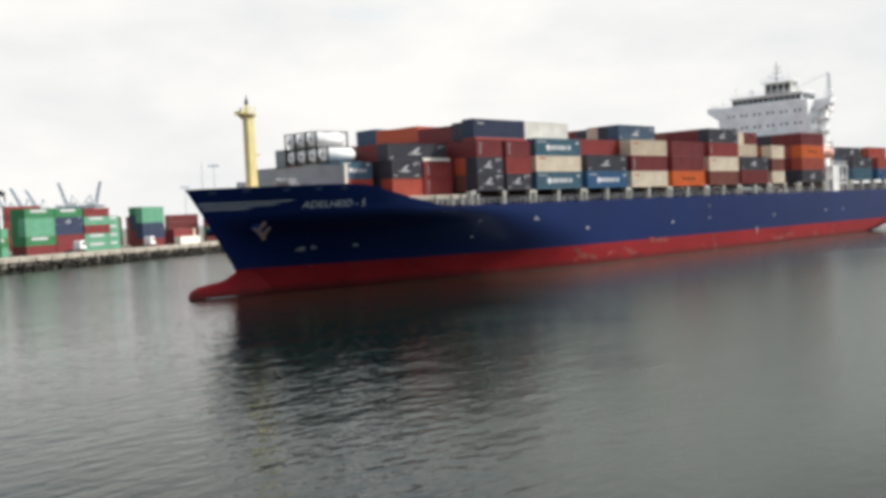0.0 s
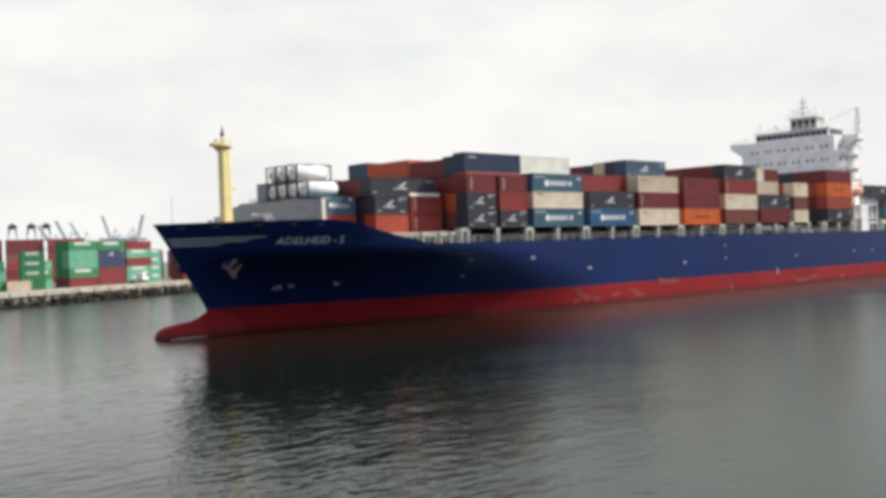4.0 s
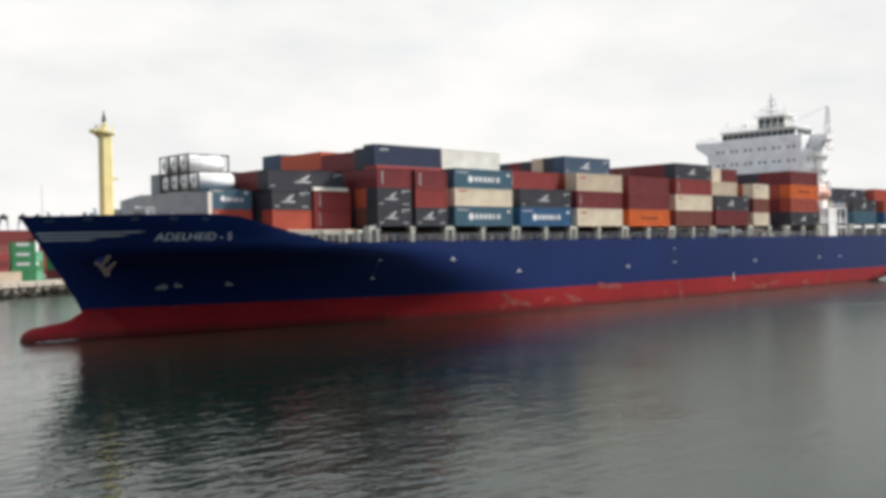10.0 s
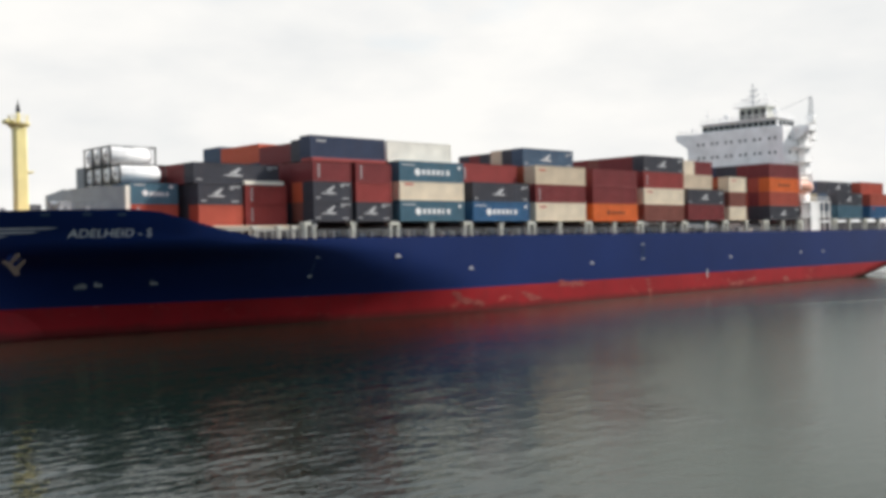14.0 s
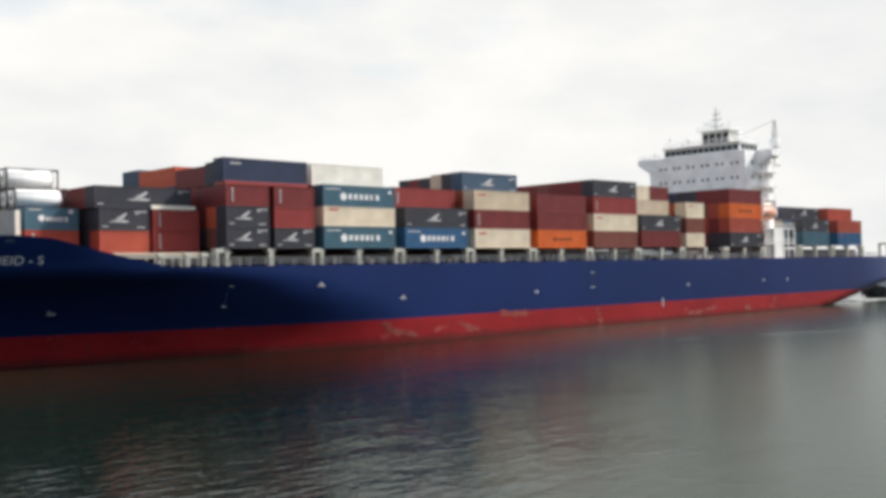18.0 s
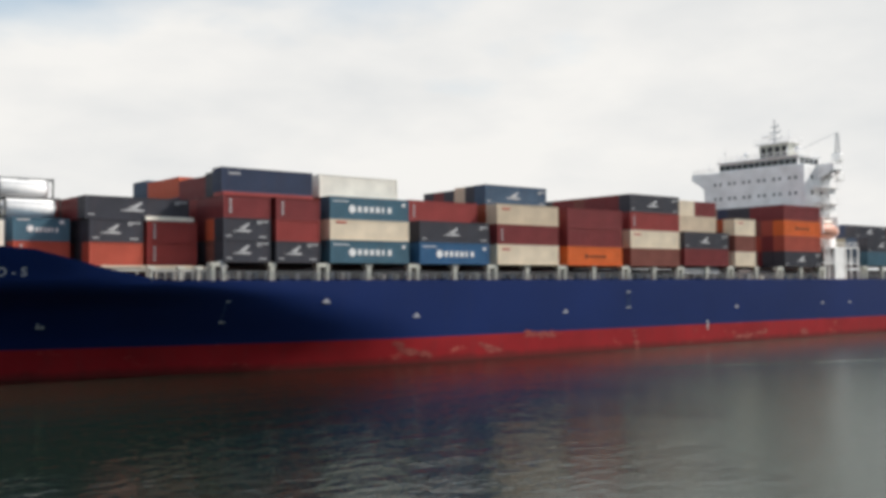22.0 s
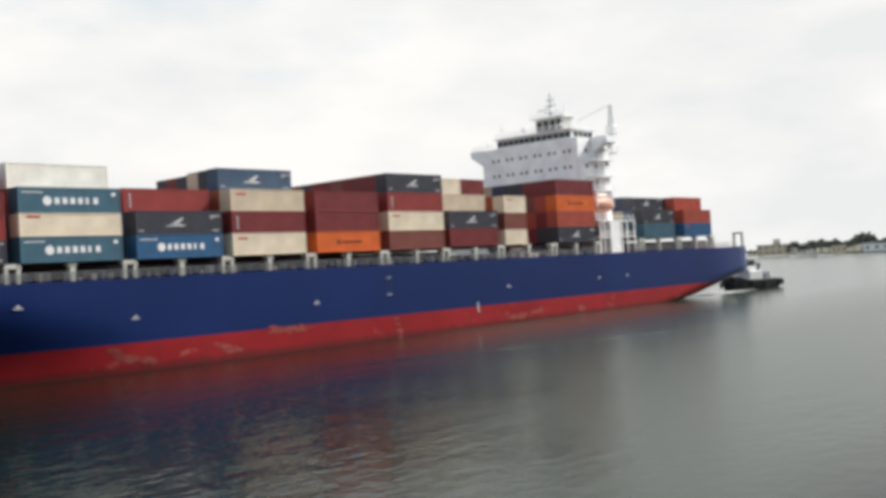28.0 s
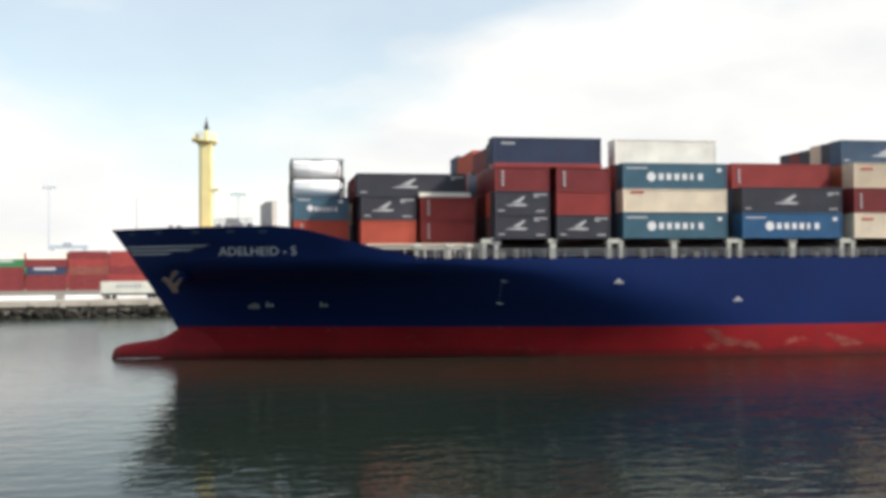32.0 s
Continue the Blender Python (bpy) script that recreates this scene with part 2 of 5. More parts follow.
def water_material():
    m, n, l, b = base_material("harbour_water", 0.09)
    b.inputs["Specular IOR Level"].default_value = 0.29
    b.inputs["IOR"].default_value = 1.33
    b.inputs["Roughness"].default_value = 0.06
    col = ramp_node(n, l, noise_node(n, l, 0.012, 3), [(0.35, (0.004, 0.009, 0.006)), (0.65, (0.006, 0.012, 0.008))])
    fine = noise_node(n, l, 0.95, 3, (0.75, 1.1, 1), 0.5)
    swell = noise_node(n, l, 0.2, 3, (0.6, 1.4, 1))
    calm = ramp_node(n, l, noise_node(n, l, 0.018, 3, (0.7, 1.3, 1)), [(0.36, (0.55, 0.55, 0.55)), (0.62, (1, 1, 1))])
    h = n.new("ShaderNodeMath")
    h.operation = "MULTIPLY_ADD"
    h.inputs[1].default_value = 1.6
    l.new(swell, h.inputs[0])
    l.new(fine, h.inputs[2])
    bu = bumped(n, l, b, h.outputs["Value"], 0.5, 0.058)
    # more wind chop out in the open channel, away from the ship's lee
    place, sp, lee = n.new("ShaderNodeNewGeometry"), n.new("ShaderNodeSeparateXYZ"), n.new("ShaderNodeMath")
    lee.operation, lee.inputs[1].default_value = "MULTIPLY_ADD", 0.35
    l.new(place.outputs["Position"], sp.inputs["Vector"])
    l.new(sp.outputs["X"], lee.inputs[0])
    l.new(sp.outputs["Y"], lee.inputs[2])
    chop = n.new("ShaderNodeMapRange")
    for key, v in (("From Min", 170), ("From Max", 260), ("To Min", 0.105), ("To Max", 0.19)):
        chop.inputs[key].default_value = v
    l.new(lee.outputs["Value"], chop.inputs["Value"])
    # a wandering line crosses the channel: smoother, paler water with fine ripples to the east of it
    ex, ey, gust = n.new("ShaderNodeMath"), n.new("ShaderNodeMath"), n.new("ShaderNodeMapRange")
    ex.operation, ex.inputs[1].default_value = "MULTIPLY", -0.777
    ey.operation, ey.inputs[1].default_value = "MULTIPLY_ADD", 0.629
    l.new(sp.outputs["Y"], ex.inputs[0])
    l.new(sp.outputs["X"], ey.inputs[0])
    l.new(ex.outputs["Value"], ey.inputs[2])
    wander = n.new("ShaderNodeMath")
    wander.operation, wander.inputs[1].default_value = "MULTIPLY_ADD", 16.0
    l.new(noise_node(n, l, 0.05, 3), wander.inputs[0])
    l.new(ey.outputs["Value"], wander.inputs[2])
    for key, v in (("From Min", 0), ("From Max", 16), ("To Min", 0.0), ("To Max", 1.0)):
        gust.inputs[key].default_value = v
    l.new(wander.outputs["Value"], gust.inputs["Value"])
    l.new(chop.outputs["Result"], bu.inputs["Distance"])
    # ripples thicken over the open water beyond the ship's way
    open_water = n.new("ShaderNodeMapRange")
    for key, v in (("From Min", 70), ("From Max", 140), ("To Min", 0.0), ("To Max", 1.0)):
        open_water.inputs[key].default_value = v
    l.new(sp.outputs["Y"], open_water.inputs["Value"])
    lane = mixed(n, l, open_water.outputs["Result"], (0.065,) * 3, (0.19,) * 3)
    beside = n.new("ShaderNodeMapRange")
    for key, v in (("From Min", 45), ("From Max", 80), ("To Min", 0.0), ("To Max", 1.0)):
        beside.inputs[key].default_value = v
    l.new(sp.outputs["Y"], beside.inputs["Value"])
    east_rough = mixed(n, l, beside.outputs["Result"], (0.26,) * 3, (0.17,) * 3)
    l.new(mixed(n, l, gust.outputs["Result"], lane, east_rough), b.inputs["Roughness"])
    b.inputs["Specular Tint"].default_value = (0.92, 1.0, 0.96, 1)
    west, still = n.new("ShaderNodeMath"), n.new("ShaderNodeMapRange")
    west.operation, west.inputs[1].default_value = "MULTIPLY_ADD", -0.38
    l.new(sp.outputs["Y"], west.inputs[0])
    l.new(sp.outputs["X"], west.inputs[2])
    for key, v in (("From Min", -12), ("From Max", 14), ("To Min", 0.45), ("To Max", 1.0)):
        still.inputs[key].default_value = v
    l.new(west.outputs["Value"], still.inputs["Value"])
    green = n.new("ShaderNodeMapRange")
    for key, v in (("From Min", -14), ("From Max", 18), ("To Min", 1.0), ("To Max", 0.0)):
        green.inputs[key].default_value = v
    l.new(west.outputs["Value"], green.inputs["Value"])
    body = mixed(n, l, green.outputs["Result"], col, (0.0135, 0.0195, 0.0135))
    l.new(mixed(n, l, gust.outputs["Result"], body, (0.036, 0.049, 0.038)), b.inputs["Base Color"])  # paler, greener base east of the line
    ripple = mixed(n, l, 1.0, calm, still.outputs["Result"], "MULTIPLY")
    l.new(mixed(n, l, gust.outputs["Result"], ripple, (0.4,) * 3), bu.inputs["Strength"])
    return m


def mottled(name, a, c, scale, rough=0.9, bump=0.4, dist=0.05, fine=6.0):
    m, n, l, b = base_material(name, rough)
    col = ramp_node(n, l, noise_node(n, l, scale, 6), [(0.3, a), (0.7, c)])
    grit = ramp_node(n, l, noise_node(n, l, fine, 5), [(0.35, (0.7, 0.7, 0.7)), (0.7, (1, 1, 1))])
    l.new(mixed(n, l, 1.0, col, grit, "MULTIPLY"), b.inputs["Base Color"])
    bumped(n, l, b, noise_node(n, l, fine * 0.6, 5), bump, dist)
    return m


MAROON, RED, BROWN, SLATE = (0.185, 0.038, 0.038), (0.30, 0.050, 0.046), (0.23, 0.078, 0.060), (0.055, 0.056, 0.070)
STACK = stack_material("mixed_container_paint", [MAROON, BROWN, RED, SLATE, MAROON, (0.36, 0.08, 0.035), (0.028, 0.040, 0.085), (0.22, 0.04, 0.03), (0.06, 0.10, 0.16), (0.40, 0.35, 0.25)])
YARD_STACK = stack_material("yard_container_paint", [MAROON, RED, MAROON, BROWN, MAROON, RED, (0.045, 0.20, 0.085), MAROON])
HULL_BLUE, HULL_RED, WATER = hull_blue(), hull_red(), water_material()
CONCRETE = mottled("weathered_concrete", (0.36, 0.32, 0.26), (0.58, 0.53, 0.45), 0.25)
PILE = mottled("dark_pile_timber", (0.016, 0.014, 0.011), (0.045, 0.038, 0.028), 0.6)
LAND = mottled("yard_paving", (0.16, 0.145, 0.12), (0.26, 0.24, 0.20), 0.05)
SCRUB = mottled("shore_scrub", (0.09, 0.10, 0.06), (0.16, 0.15, 0.10), 0.04)
# foliage paled towards grey: distance haze is put into the colour
HAZED_LEAF = mottled("hazed_foliage", (0.12, 0.14, 0.105), (0.18, 0.19, 0.145), 0.8)
# dark surface for the added wall that blocks low southern sky
SHADE_WALL = mottled("shade_wall_dark", (0.11, 0.07, 0.055), (0.19, 0.13, 0.10), 0.3)
BARK = mottled("bark", (0.07, 0.05, 0.035), (0.14, 0.11, 0.08), 2.0)
RUBBER = mottled("tyre_rubber", (0.015, 0.015, 0.015), (0.035, 0.035, 0.035), 3.0, 0.8)
FOAM = mottled("water_foam", (0.55, 0.58, 0.56), (0.85, 0.87, 0.86), 1.5, 0.7)
# steel of the far cranes and masts, lightened to carry distance haze
HAZED_STEEL = paint("hazed_steel_paint", (0.42, 0.48, 0.54), wear=0.1)


def glass():
    m, n, l, b = base_material("dark_window_glass", 0.06)
    b.inputs["Base Color"].default_value = (0.02, 0.025, 0.03, 1)
    l.new(ramp_node(n, l, noise_node(n, l, 0.7, 2), [(0.3, (0.04,) * 3), (0.7, (0.14,) * 3)]), b.inputs["Roughness"])
    return m


GLASS = glass()


# ---- mesh helpers ----
def box(bm, x0, x1, y0, y1, z0, z1, bevel=0.0):
    v = [bm.verts.new((x, y, z)) for x in (x0, x1) for y in (y0, y1) for z in (z0, z1)]
    f = [bm.faces.new([v[i] for i in q]) for q in ((0, 1, 3, 2), (4, 6, 7, 5), (0, 4, 5, 1), (2, 3, 7, 6), (0, 2, 6, 4), (1, 5, 7, 3))]
    if bevel:
        bmesh.ops.bevel(bm, geom=list({e for q in f for e in q.edges}), offset=bevel, segments=1, affect="EDGES")
    return bm


def tube(bm, a, b, r0, r1=None, n=10, caps=True):
    a, b = Vector(a), Vector(b)
    q = (b - a).to_track_quat("Z", "Y").to_matrix()
    rings = [[bm.verts.new(p + q @ Vector((r * math.cos(2 * math.pi * i / n), r * math.sin(2 * math.pi * i / n), 0))) for i in range(n)] for p, r in ((a, r0), (b, r0 if r1 is None else r1))]
    for i in range(n):
        bm.faces.new((rings[0][i], rings[0][(i + 1) % n], rings[1][(i + 1) % n], rings[1][i]))
    if caps:
        bm.faces.new(rings[0][::-1])
        bm.faces.new(rings[1])
    return bm


def prism(bm, outline, y0, y1):
    """An outline in x and z, given thickness along y."""
    a = [bm.verts.new((x, y0, z)) for x, z in outline]
    b = [bm.verts.new((x, y1, z)) for x, z in outline]
    k = len(outline)
    bm.faces.new(a)
    bm.faces.new(b[::-1])
    for i in range(k):
        bm.faces.new((a[(i + 1) % k], a[i], b[i], b[(i + 1) % k]))
    return bm


def as_mesh(name, bm, smooth=False):
    bmesh.ops.recalc_face_normals(bm, faces=bm.faces)
    me = bpy.data.meshes.new(name)
    bm.to_mesh(me)
    bm.free()
    if smooth:
        me.shade_smooth()
    return me


def part(name, bm, material, parent, label="", m=None, smooth=False):
    me = bm if isinstance(bm, bpy.types.Mesh) else as_mesh(name, bm, smooth)
    if not me.materials:
        me.materials.append(material)
    ob = new(name, me)
    if material is not me.materials[0]:
        ob.material_slots[0].link = "OBJECT"
        ob.material_slots[0].material = material
    ob.parent = parent
    if m is not None:
        ob.matrix_local = m
    return tagged(ob, label)


AFLOAT = []  # things that ride on the ship, with their places on it


def aboard(ob, x=0.0, y=0.0, z=0.0, rz=0.0):
    m = pose(x, y, z, 0, 0, rz)
    ob.matrix_world = ship_pose(0) @ m
    AFLOAT.append((ob, m))
    return ob


# ---- water and ground ----
def grid_sheet(name, x0, x1, y0, y1, z, mat, n=1):
    bm = bmesh.new()
    v = [[bm.verts.new((x0 + (x1 - x0) * i / n, y0 + (y1 - y0) * j / n, z)) for j in range(n + 1)] for i in range(n + 1)]
    for i in range(n):
        for j in range(n):
            bm.faces.new((v[i][j], v[i + 1][j], v[i + 1][j + 1], v[i][j + 1]))
    ob = new(name, as_mesh(name, bm))
    ob.data.materials.append(mat)
    return ob


water = tagged(grid_sheet("water", -4500, 4500, -4500, 4500, 0, WATER, 6), "grey-green rippled harbour water reflecting the overcast sky", "water", kind="structure")


def slab(name, outline, z0, z1, mat, label, category="ground"):
    bm = bmesh.new()
    a = [bm.verts.new((x, y, z0)) for x, y in outline]
    b = [bm.verts.new((x, y, z1)) for x, y in outline]
    k = len(outline)
    bm.faces.new(b)
    for i in range(k):
        bm.faces.new((a[i], a[(i + 1) % k], b[(i + 1) % k], b[i]))
    ob = new(name, as_mesh(name, bm))
    ob.data.materials.append(mat)
    return tagged(ob, label, category, kind="structure")


# added out of view: a bank under the camera, a dark wall to shade the hull
slab("bank", [(-900, 2.0), (-900, -700), (900, -700), (900, -9), (6, -9), (3, 2.0)], -3, 8.4, SCRUB, "grassy bank out of view, added under the camera")
slab("unseen_shade_wall", [(-450, -12), (-450, -45), (450, -45), (450, -12)], 8.3, 46.0, SHADE_WALL, "plain dark wall out of view, added to shade the hull", "wall")


# ---- the ship ----
# Her own space: x aft, y to starboard from the port side, z up from the water.
HALF = 15.0
STEM = ((-6, -46.4), (0, -48.2), (2.6, -48.9), (3.6, -49.2), (4.8, -49.9), (8.6, -52.3), (12.0, -54.5), (14.7, -56.4), (16, -57.2))


def lerp(points, v):
    for (a, p), (b, q) in zip(points, points[1:]):
        if v <= b:
            return p + (q - p) * max(0.0, v - a) / (b - a)
    return points[-1][1]


def smooth_step(a, b, v):
    u = min(1.0, max(0.0, (v - a) / (b - a)))
    return u * u * (3 - 2 * u)


def top_edge(x):
    return 14.65 - 3.6 * smooth_step(-38.0, -23.0, x)


def shoulder(z):
    """Where the bow's curve runs into the straight side: further aft the lower down."""
    z = max(0.0, z)
    return 21.0 - z - 0.115 * z * z


def tail(z):
    return lerp(((-6, 149.0), (0, 158.5), (0.5, 160.5), (3.0, 171.5), (5.4, 178.6), (16, 179.0)), z)


def half_breadth(x, z):
    s, e = lerp(STEM, z), tail(z)
    # fine and hollow at the waterline, flaring out to a knuckle under the forecastle's bulwark
    low = min(1.0, max(0.0, (x - s) / (shoulder(z) - s))) ** (1.28 - 0.28 * smooth_step(2, 11, z))
    high = min(1.0, max(0.0, (x - s) / (-20.0 - s)))
    k = smooth_step(8.0, 11.3, z)
    bow = (1 - (1 - low) ** (1.9 + 0.95 * smooth_step(3, 14.65, z))) * (1 - k) + (1 - (1 - high) ** 3) * k * (1 - 0.16 * (1 - high) * (1 - smooth_step(11.3, 14.65, z)))
    if z >= 5.4:
        stern = 1.0 - 0.13 * max(0.0, (x - 158) / 21.0) ** 2
    else:
        k = min(1.0, max(0.0, z) / 5.4)
        w = min(1.0, max(0.0, (e - x) / (26 - 10 * k)))
        floor = 0.87 * k ** 0.45
        stern = floor + (1 - floor) * math.sin(math.pi / 2 * w) ** (0.45 + 0.55 * k)
    return HALF * min(bow, max(0.0, stern))


def side_y(x, z):
    """Where the port side lies."""
    return HALF - half_breadth(x, z)


U_BOW = [1 - math.cos(math.pi / 2 * i / 26) for i in range(27)]
N_MID, N_AFT = 16, 18


def hull_station(i, z):
    s, e = lerp(STEM, z), tail(z)
    mid0, mid1 = shoulder(z), min(108.0, e - 30)
    if i < 27:
        return s + (mid0 - s) * U_BOW[i]
    i -= 26
    if i <= N_MID:
        return mid0 + (mid1 - mid0) * i / N_MID
    return mid1 + (e - mid1) * (i - N_MID) / N_AFT


def hull_shell(levels, tops):
    """Both sides between levels; the last level follows the sheer where tops is set."""
    bm = bmesh.new()
    n = 27 + N_MID + N_AFT
    sides = []
    for sign in (-1, 1):
        rows = []
        for k, z in enumerate(levels):
            row = []
            for i in range(n):
                zz = z
                if tops and z > 9.0:
                    for _ in range(4):
                        t = top_edge(hull_station(i, zz))
                        zz = 9.0 + (t - 9.0) * (z - 9.0) / (levels[-1] - 9.0)
                x = hull_station(i, zz)
                row.append(bm.verts.new((x, HALF + sign * half_breadth(x, zz), zz)))
            rows.append(row)
        for a, b in zip(rows, rows[1:]):
            for i in range(n - 1):
                bm.faces.new((a[i], a[i + 1], b[i + 1], b[i]))
        sides.append(rows)
    p, s = sides
    for k in range(len(levels) - 1):
        bm.faces.new((p[k][-1], s[k][-1], s[k + 1][-1], p[k + 1][-1]))
    bmesh.ops.remove_doubles(bm, verts=bm.verts, dist=0.005)
    return bm


def deck_sheet():
    """The weather deck, just under the top of the side plating."""
    bm = bmesh.new()
    xs = [-55.8 + 1.5 * i for i in range(30)] + [-10 + 8 * i for i in range(22)] + [170, 178.4]
    rows = [[bm.verts.new((x, HALF + k * max(0.02, half_breadth(x, top_edge(x) - 0.1) - 0.08), top_edge(x) - 0.08)) for k in (-1, 1)] for x in xs]
    for a, b in zip(rows, rows[1:]):
        bm.faces.new((a[0], b[0], b[1], a[1]))
    return bm


ship = tagged(new("container_ship"), "blue-hulled container ship with red boot topping, loaded with stacked containers", "ship")
aboard(ship)
part("hull_side", hull_shell([3.4, 4.2, 5.0, 5.8, 6.6, 7.4, 8.2, 9.0, 9.6, 10.2, 10.8, 11.3, 11.8, 12.6, 13.6, 14.65], True), HULL_BLUE, ship, "dark blue painted hull plating", smooth=True)
part("weather_deck", deck_sheet(), PAINT["deck"], ship, "red-brown painted weather deck")
part("hull_bottom", hull_shell([-5, -2.5, -1, 0, 0.5, 1.2, 2.0, 2.7, 3.4], False), HULL_RED, ship, "red boot topping, scraped and stained", smooth=True)


BULB_TOP = ((-56.4, -0.1), (-56.3, 0.55), (-55.95, 1.1), (-55.1, 1.5), (-53.0, 1.8), (-51.2, 2.05), (-50.2, 2.4), (-49.4, 2.95), (-48.3, 3.4), (-42, 3.4))
BULB_WIDE = ((-56.4, 0.0), (-56.3, 0.75), (-55.95, 1.25), (-55.1, 1.7), (-52, 1.95), (-49, 1.9), (-46, 1.5), (-42, 0.6))


def bulb():
    """Blunt nose, its crest sweeping up into the stem."""
    bm = bmesh.new()
    rings, n = [], 24
    for k in range(31):
        x = -56.4 + 14.4 * (k / 30) ** 1.7
        top, w = lerp(BULB_TOP, x), lerp(BULB_WIDE, x)
        zc = min(-0.1, top)
        pinch = min(1.0, max(0.0, (top - 1.7) / 1.6))
        ring = []
        for i in range(n):
            c, s = math.cos(2 * math.pi * i / n), math.sin(2 * math.pi * i / n)
            h = (top - zc) if s > 0 else 1.6 * w
            ring.append(bm.verts.new((x, HALF + w * c * (1 - 0.55 * pinch * max(0.0, s)), zc + h * s)))
        rings.append(ring)
    for p, q in zip(rings, rings[1:]):
        for i in range(n):
            bm.faces.new((p[i], p[(i + 1) % n], q[(i + 1) % n], q[i]))
    bmesh.ops.remove_doubles(bm, verts=bm.verts, dist=0.01)
    return bm


part("bulbous_bow", bulb(), HULL_RED, ship, "red bulbous bow breaking the surface", smooth=True)

# paint and fittings on the port bow
def on_side(outline, mat, name, label="", proud=0.03):
    """A painted shape, laid on the curved side plating. The outline is in x and z."""
    bm = bmesh.new()
    face = bm.faces.new([bm.verts.new((x, 0, z)) for x, z in outline])
    bmesh.ops.triangulate(bm, faces=[face])
    bmesh.ops.subdivide_edges(bm, edges=bm.edges, cuts=2, use_grid_fill=True)
    for v in bm.verts:
        v.co.y = side_y(v.co.x, v.co.z) - proud
    return part(name, bm, mat, ship, label)


def hull_text(body, x0, z0, size, width, mat, name, label=""):
    cu = bpy.data.curves.new(name, "FONT")
    cu.body, cu.size, cu.resolution_u, cu.offset = body, size, 4, 0.002
    tmp = new("tmp_text", cu)
    bpy.context.view_layer.update()
    me = bpy.data.meshes.new_from_object(tmp.evaluated_get(bpy.context.evaluated_depsgraph_get()))
    bpy.data.objects.remove(tmp)
    xs = [v.co.x for v in me.vertices]
    k = width / (max(xs) - min(xs))
    bm = bmesh.new()
    bm.from_mesh(me)
    bmesh.ops.triangulate(bm, faces=bm.faces)
    for v in bm.verts:
        x, z = x0 + (v.co.x - min(xs)) * k, z0 + v.co.y
        v.co = (x, side_y(x, z) - 0.05, z)
    # one part to a letter
    seen = set()
    for v in bm.verts:
        if v in seen:
            continue
        piece, todo = [], [v]
        seen.add(v)
        while todo:
            w = todo.pop()
            piece.append(w)
            for e in w.link_edges:
                o = e.other_vert(w)
                if o not in seen:
                    seen.add(o)
                    todo.append(o)
        lb = bmesh.new()
        to = {w: lb.verts.new(w.co) for w in piece}
        for f in {f for w in piece for f in w.link_faces}:
            lb.faces.new([to[w] for w in f.verts])
        part(name, lb, mat, ship, label)
    bm.free()


NAME_GREY = paint("name_paint", (0.76, 0.77, 0.78), wear=0.2, wear_color=(0.25, 0.25, 0.28))
hull_text("ADELHEID - S", -43.9, 11.55, 1.3, 8.2, NAME_GREY, "name_letter", "white painted capital letter of the ship's name")
def stripe(x0, x1, z0, z1):
    """A long painted band that follows the side, with a slanted after end."""
    bm = bmesh.new()
    n, rows = 24, []
    for k in range(n + 1):
        xa, xb = x0 + (x1 - 0.9 - x0) * k / n, x0 + (x1 - x0) * k / n
        rows.append([bm.verts.new((x, side_y(x, z) - 0.06, z)) for x, z in ((xa, z0), (xb, z1))])
    for p, q in zip(rows, rows[1:]):
        bm.faces.new((p[0], q[0], q[1], p[1]))
    return bm


STRIPE = paint("stripe_paint", (0.70, 0.71, 0.74), wear=0.15, wear_color=(0.25, 0.25, 0.3))
for z, x1 in ((12.62, -44.9), (12.22, -46.4), (11.82, -49.0)):
    part("bow_stripe", stripe(lerp(STEM, z) + 0.35, x1, z - 0.08, z + 0.08), STRIPE, ship, "pale painted stripe along the bow")


def anchor():
    """Stockless anchor hauled up and canted: the crown below, two flukes, and the shank's head above."""
    bm = bmesh.new()
    prism(bm, [(0.05, -1.45), (-0.35, -1.15), (-1.05, -0.1), (-1.65, 0.35), (-1.45, 0.6), (-0.8, 0.3), (-0.1, -0.35), (0.35, -1.2)], -0.40, 0.10)
    prism(bm, [(-0.25, -0.75), (0.25, -0.1), (0.95, 0.5), (1.3, 0.55), (1.15, 0.2), (0.6, -0.45), (0.3, -1.05)], -0.34, 0.05)
    prism(bm, [(-0.75, 0.2), (-0.35, 0.75), (0.05, 1.35), (0.55, 1.4), (0.6, 1.0), (0.05, 0.55), (-0.35, 0.1)], -0.22, 0.20)
    box(bm, -0.3, 0.4, -0.46, 0.1, -1.5, -1.0, 0.1)
    return bm


ANCHOR = paint("anchor_paint", (0.20, 0.145, 0.115), wear=0.5)
for y0, y1 in ((12.2, 8.7), (17.8, 21.3)):
    part("anchor_bolster", tube(bmesh.new(), (-47.6, y0, 9.3), (-49.0, y1, 8.75), 0.85, 0.6, 16), HULL_BLUE, ship, "blue bolster that carries the anchor", smooth=False)
part("anchor", anchor(), ANCHOR, ship, "rust-brown stockless anchor housed against the bow", pose(-48.8, 8.5, 8.75, 14, 0, -28) @ Matrix.Diagonal((0.84, 0.9, 0.84, 1)))
for k, (x, z) in enumerate(((-54.2, 13.9), (-51.0, 14.0), (-46.8, 13.95), (-43.0, 13.95), (-39.6, 13.9))):
    on_side([(x, z), (x + 0.8, z), (x + 0.8, z + 0.3), (x, z + 0.3)], PAINT["steel_blue"], "fairlead", "dull oval mooring fairlead")
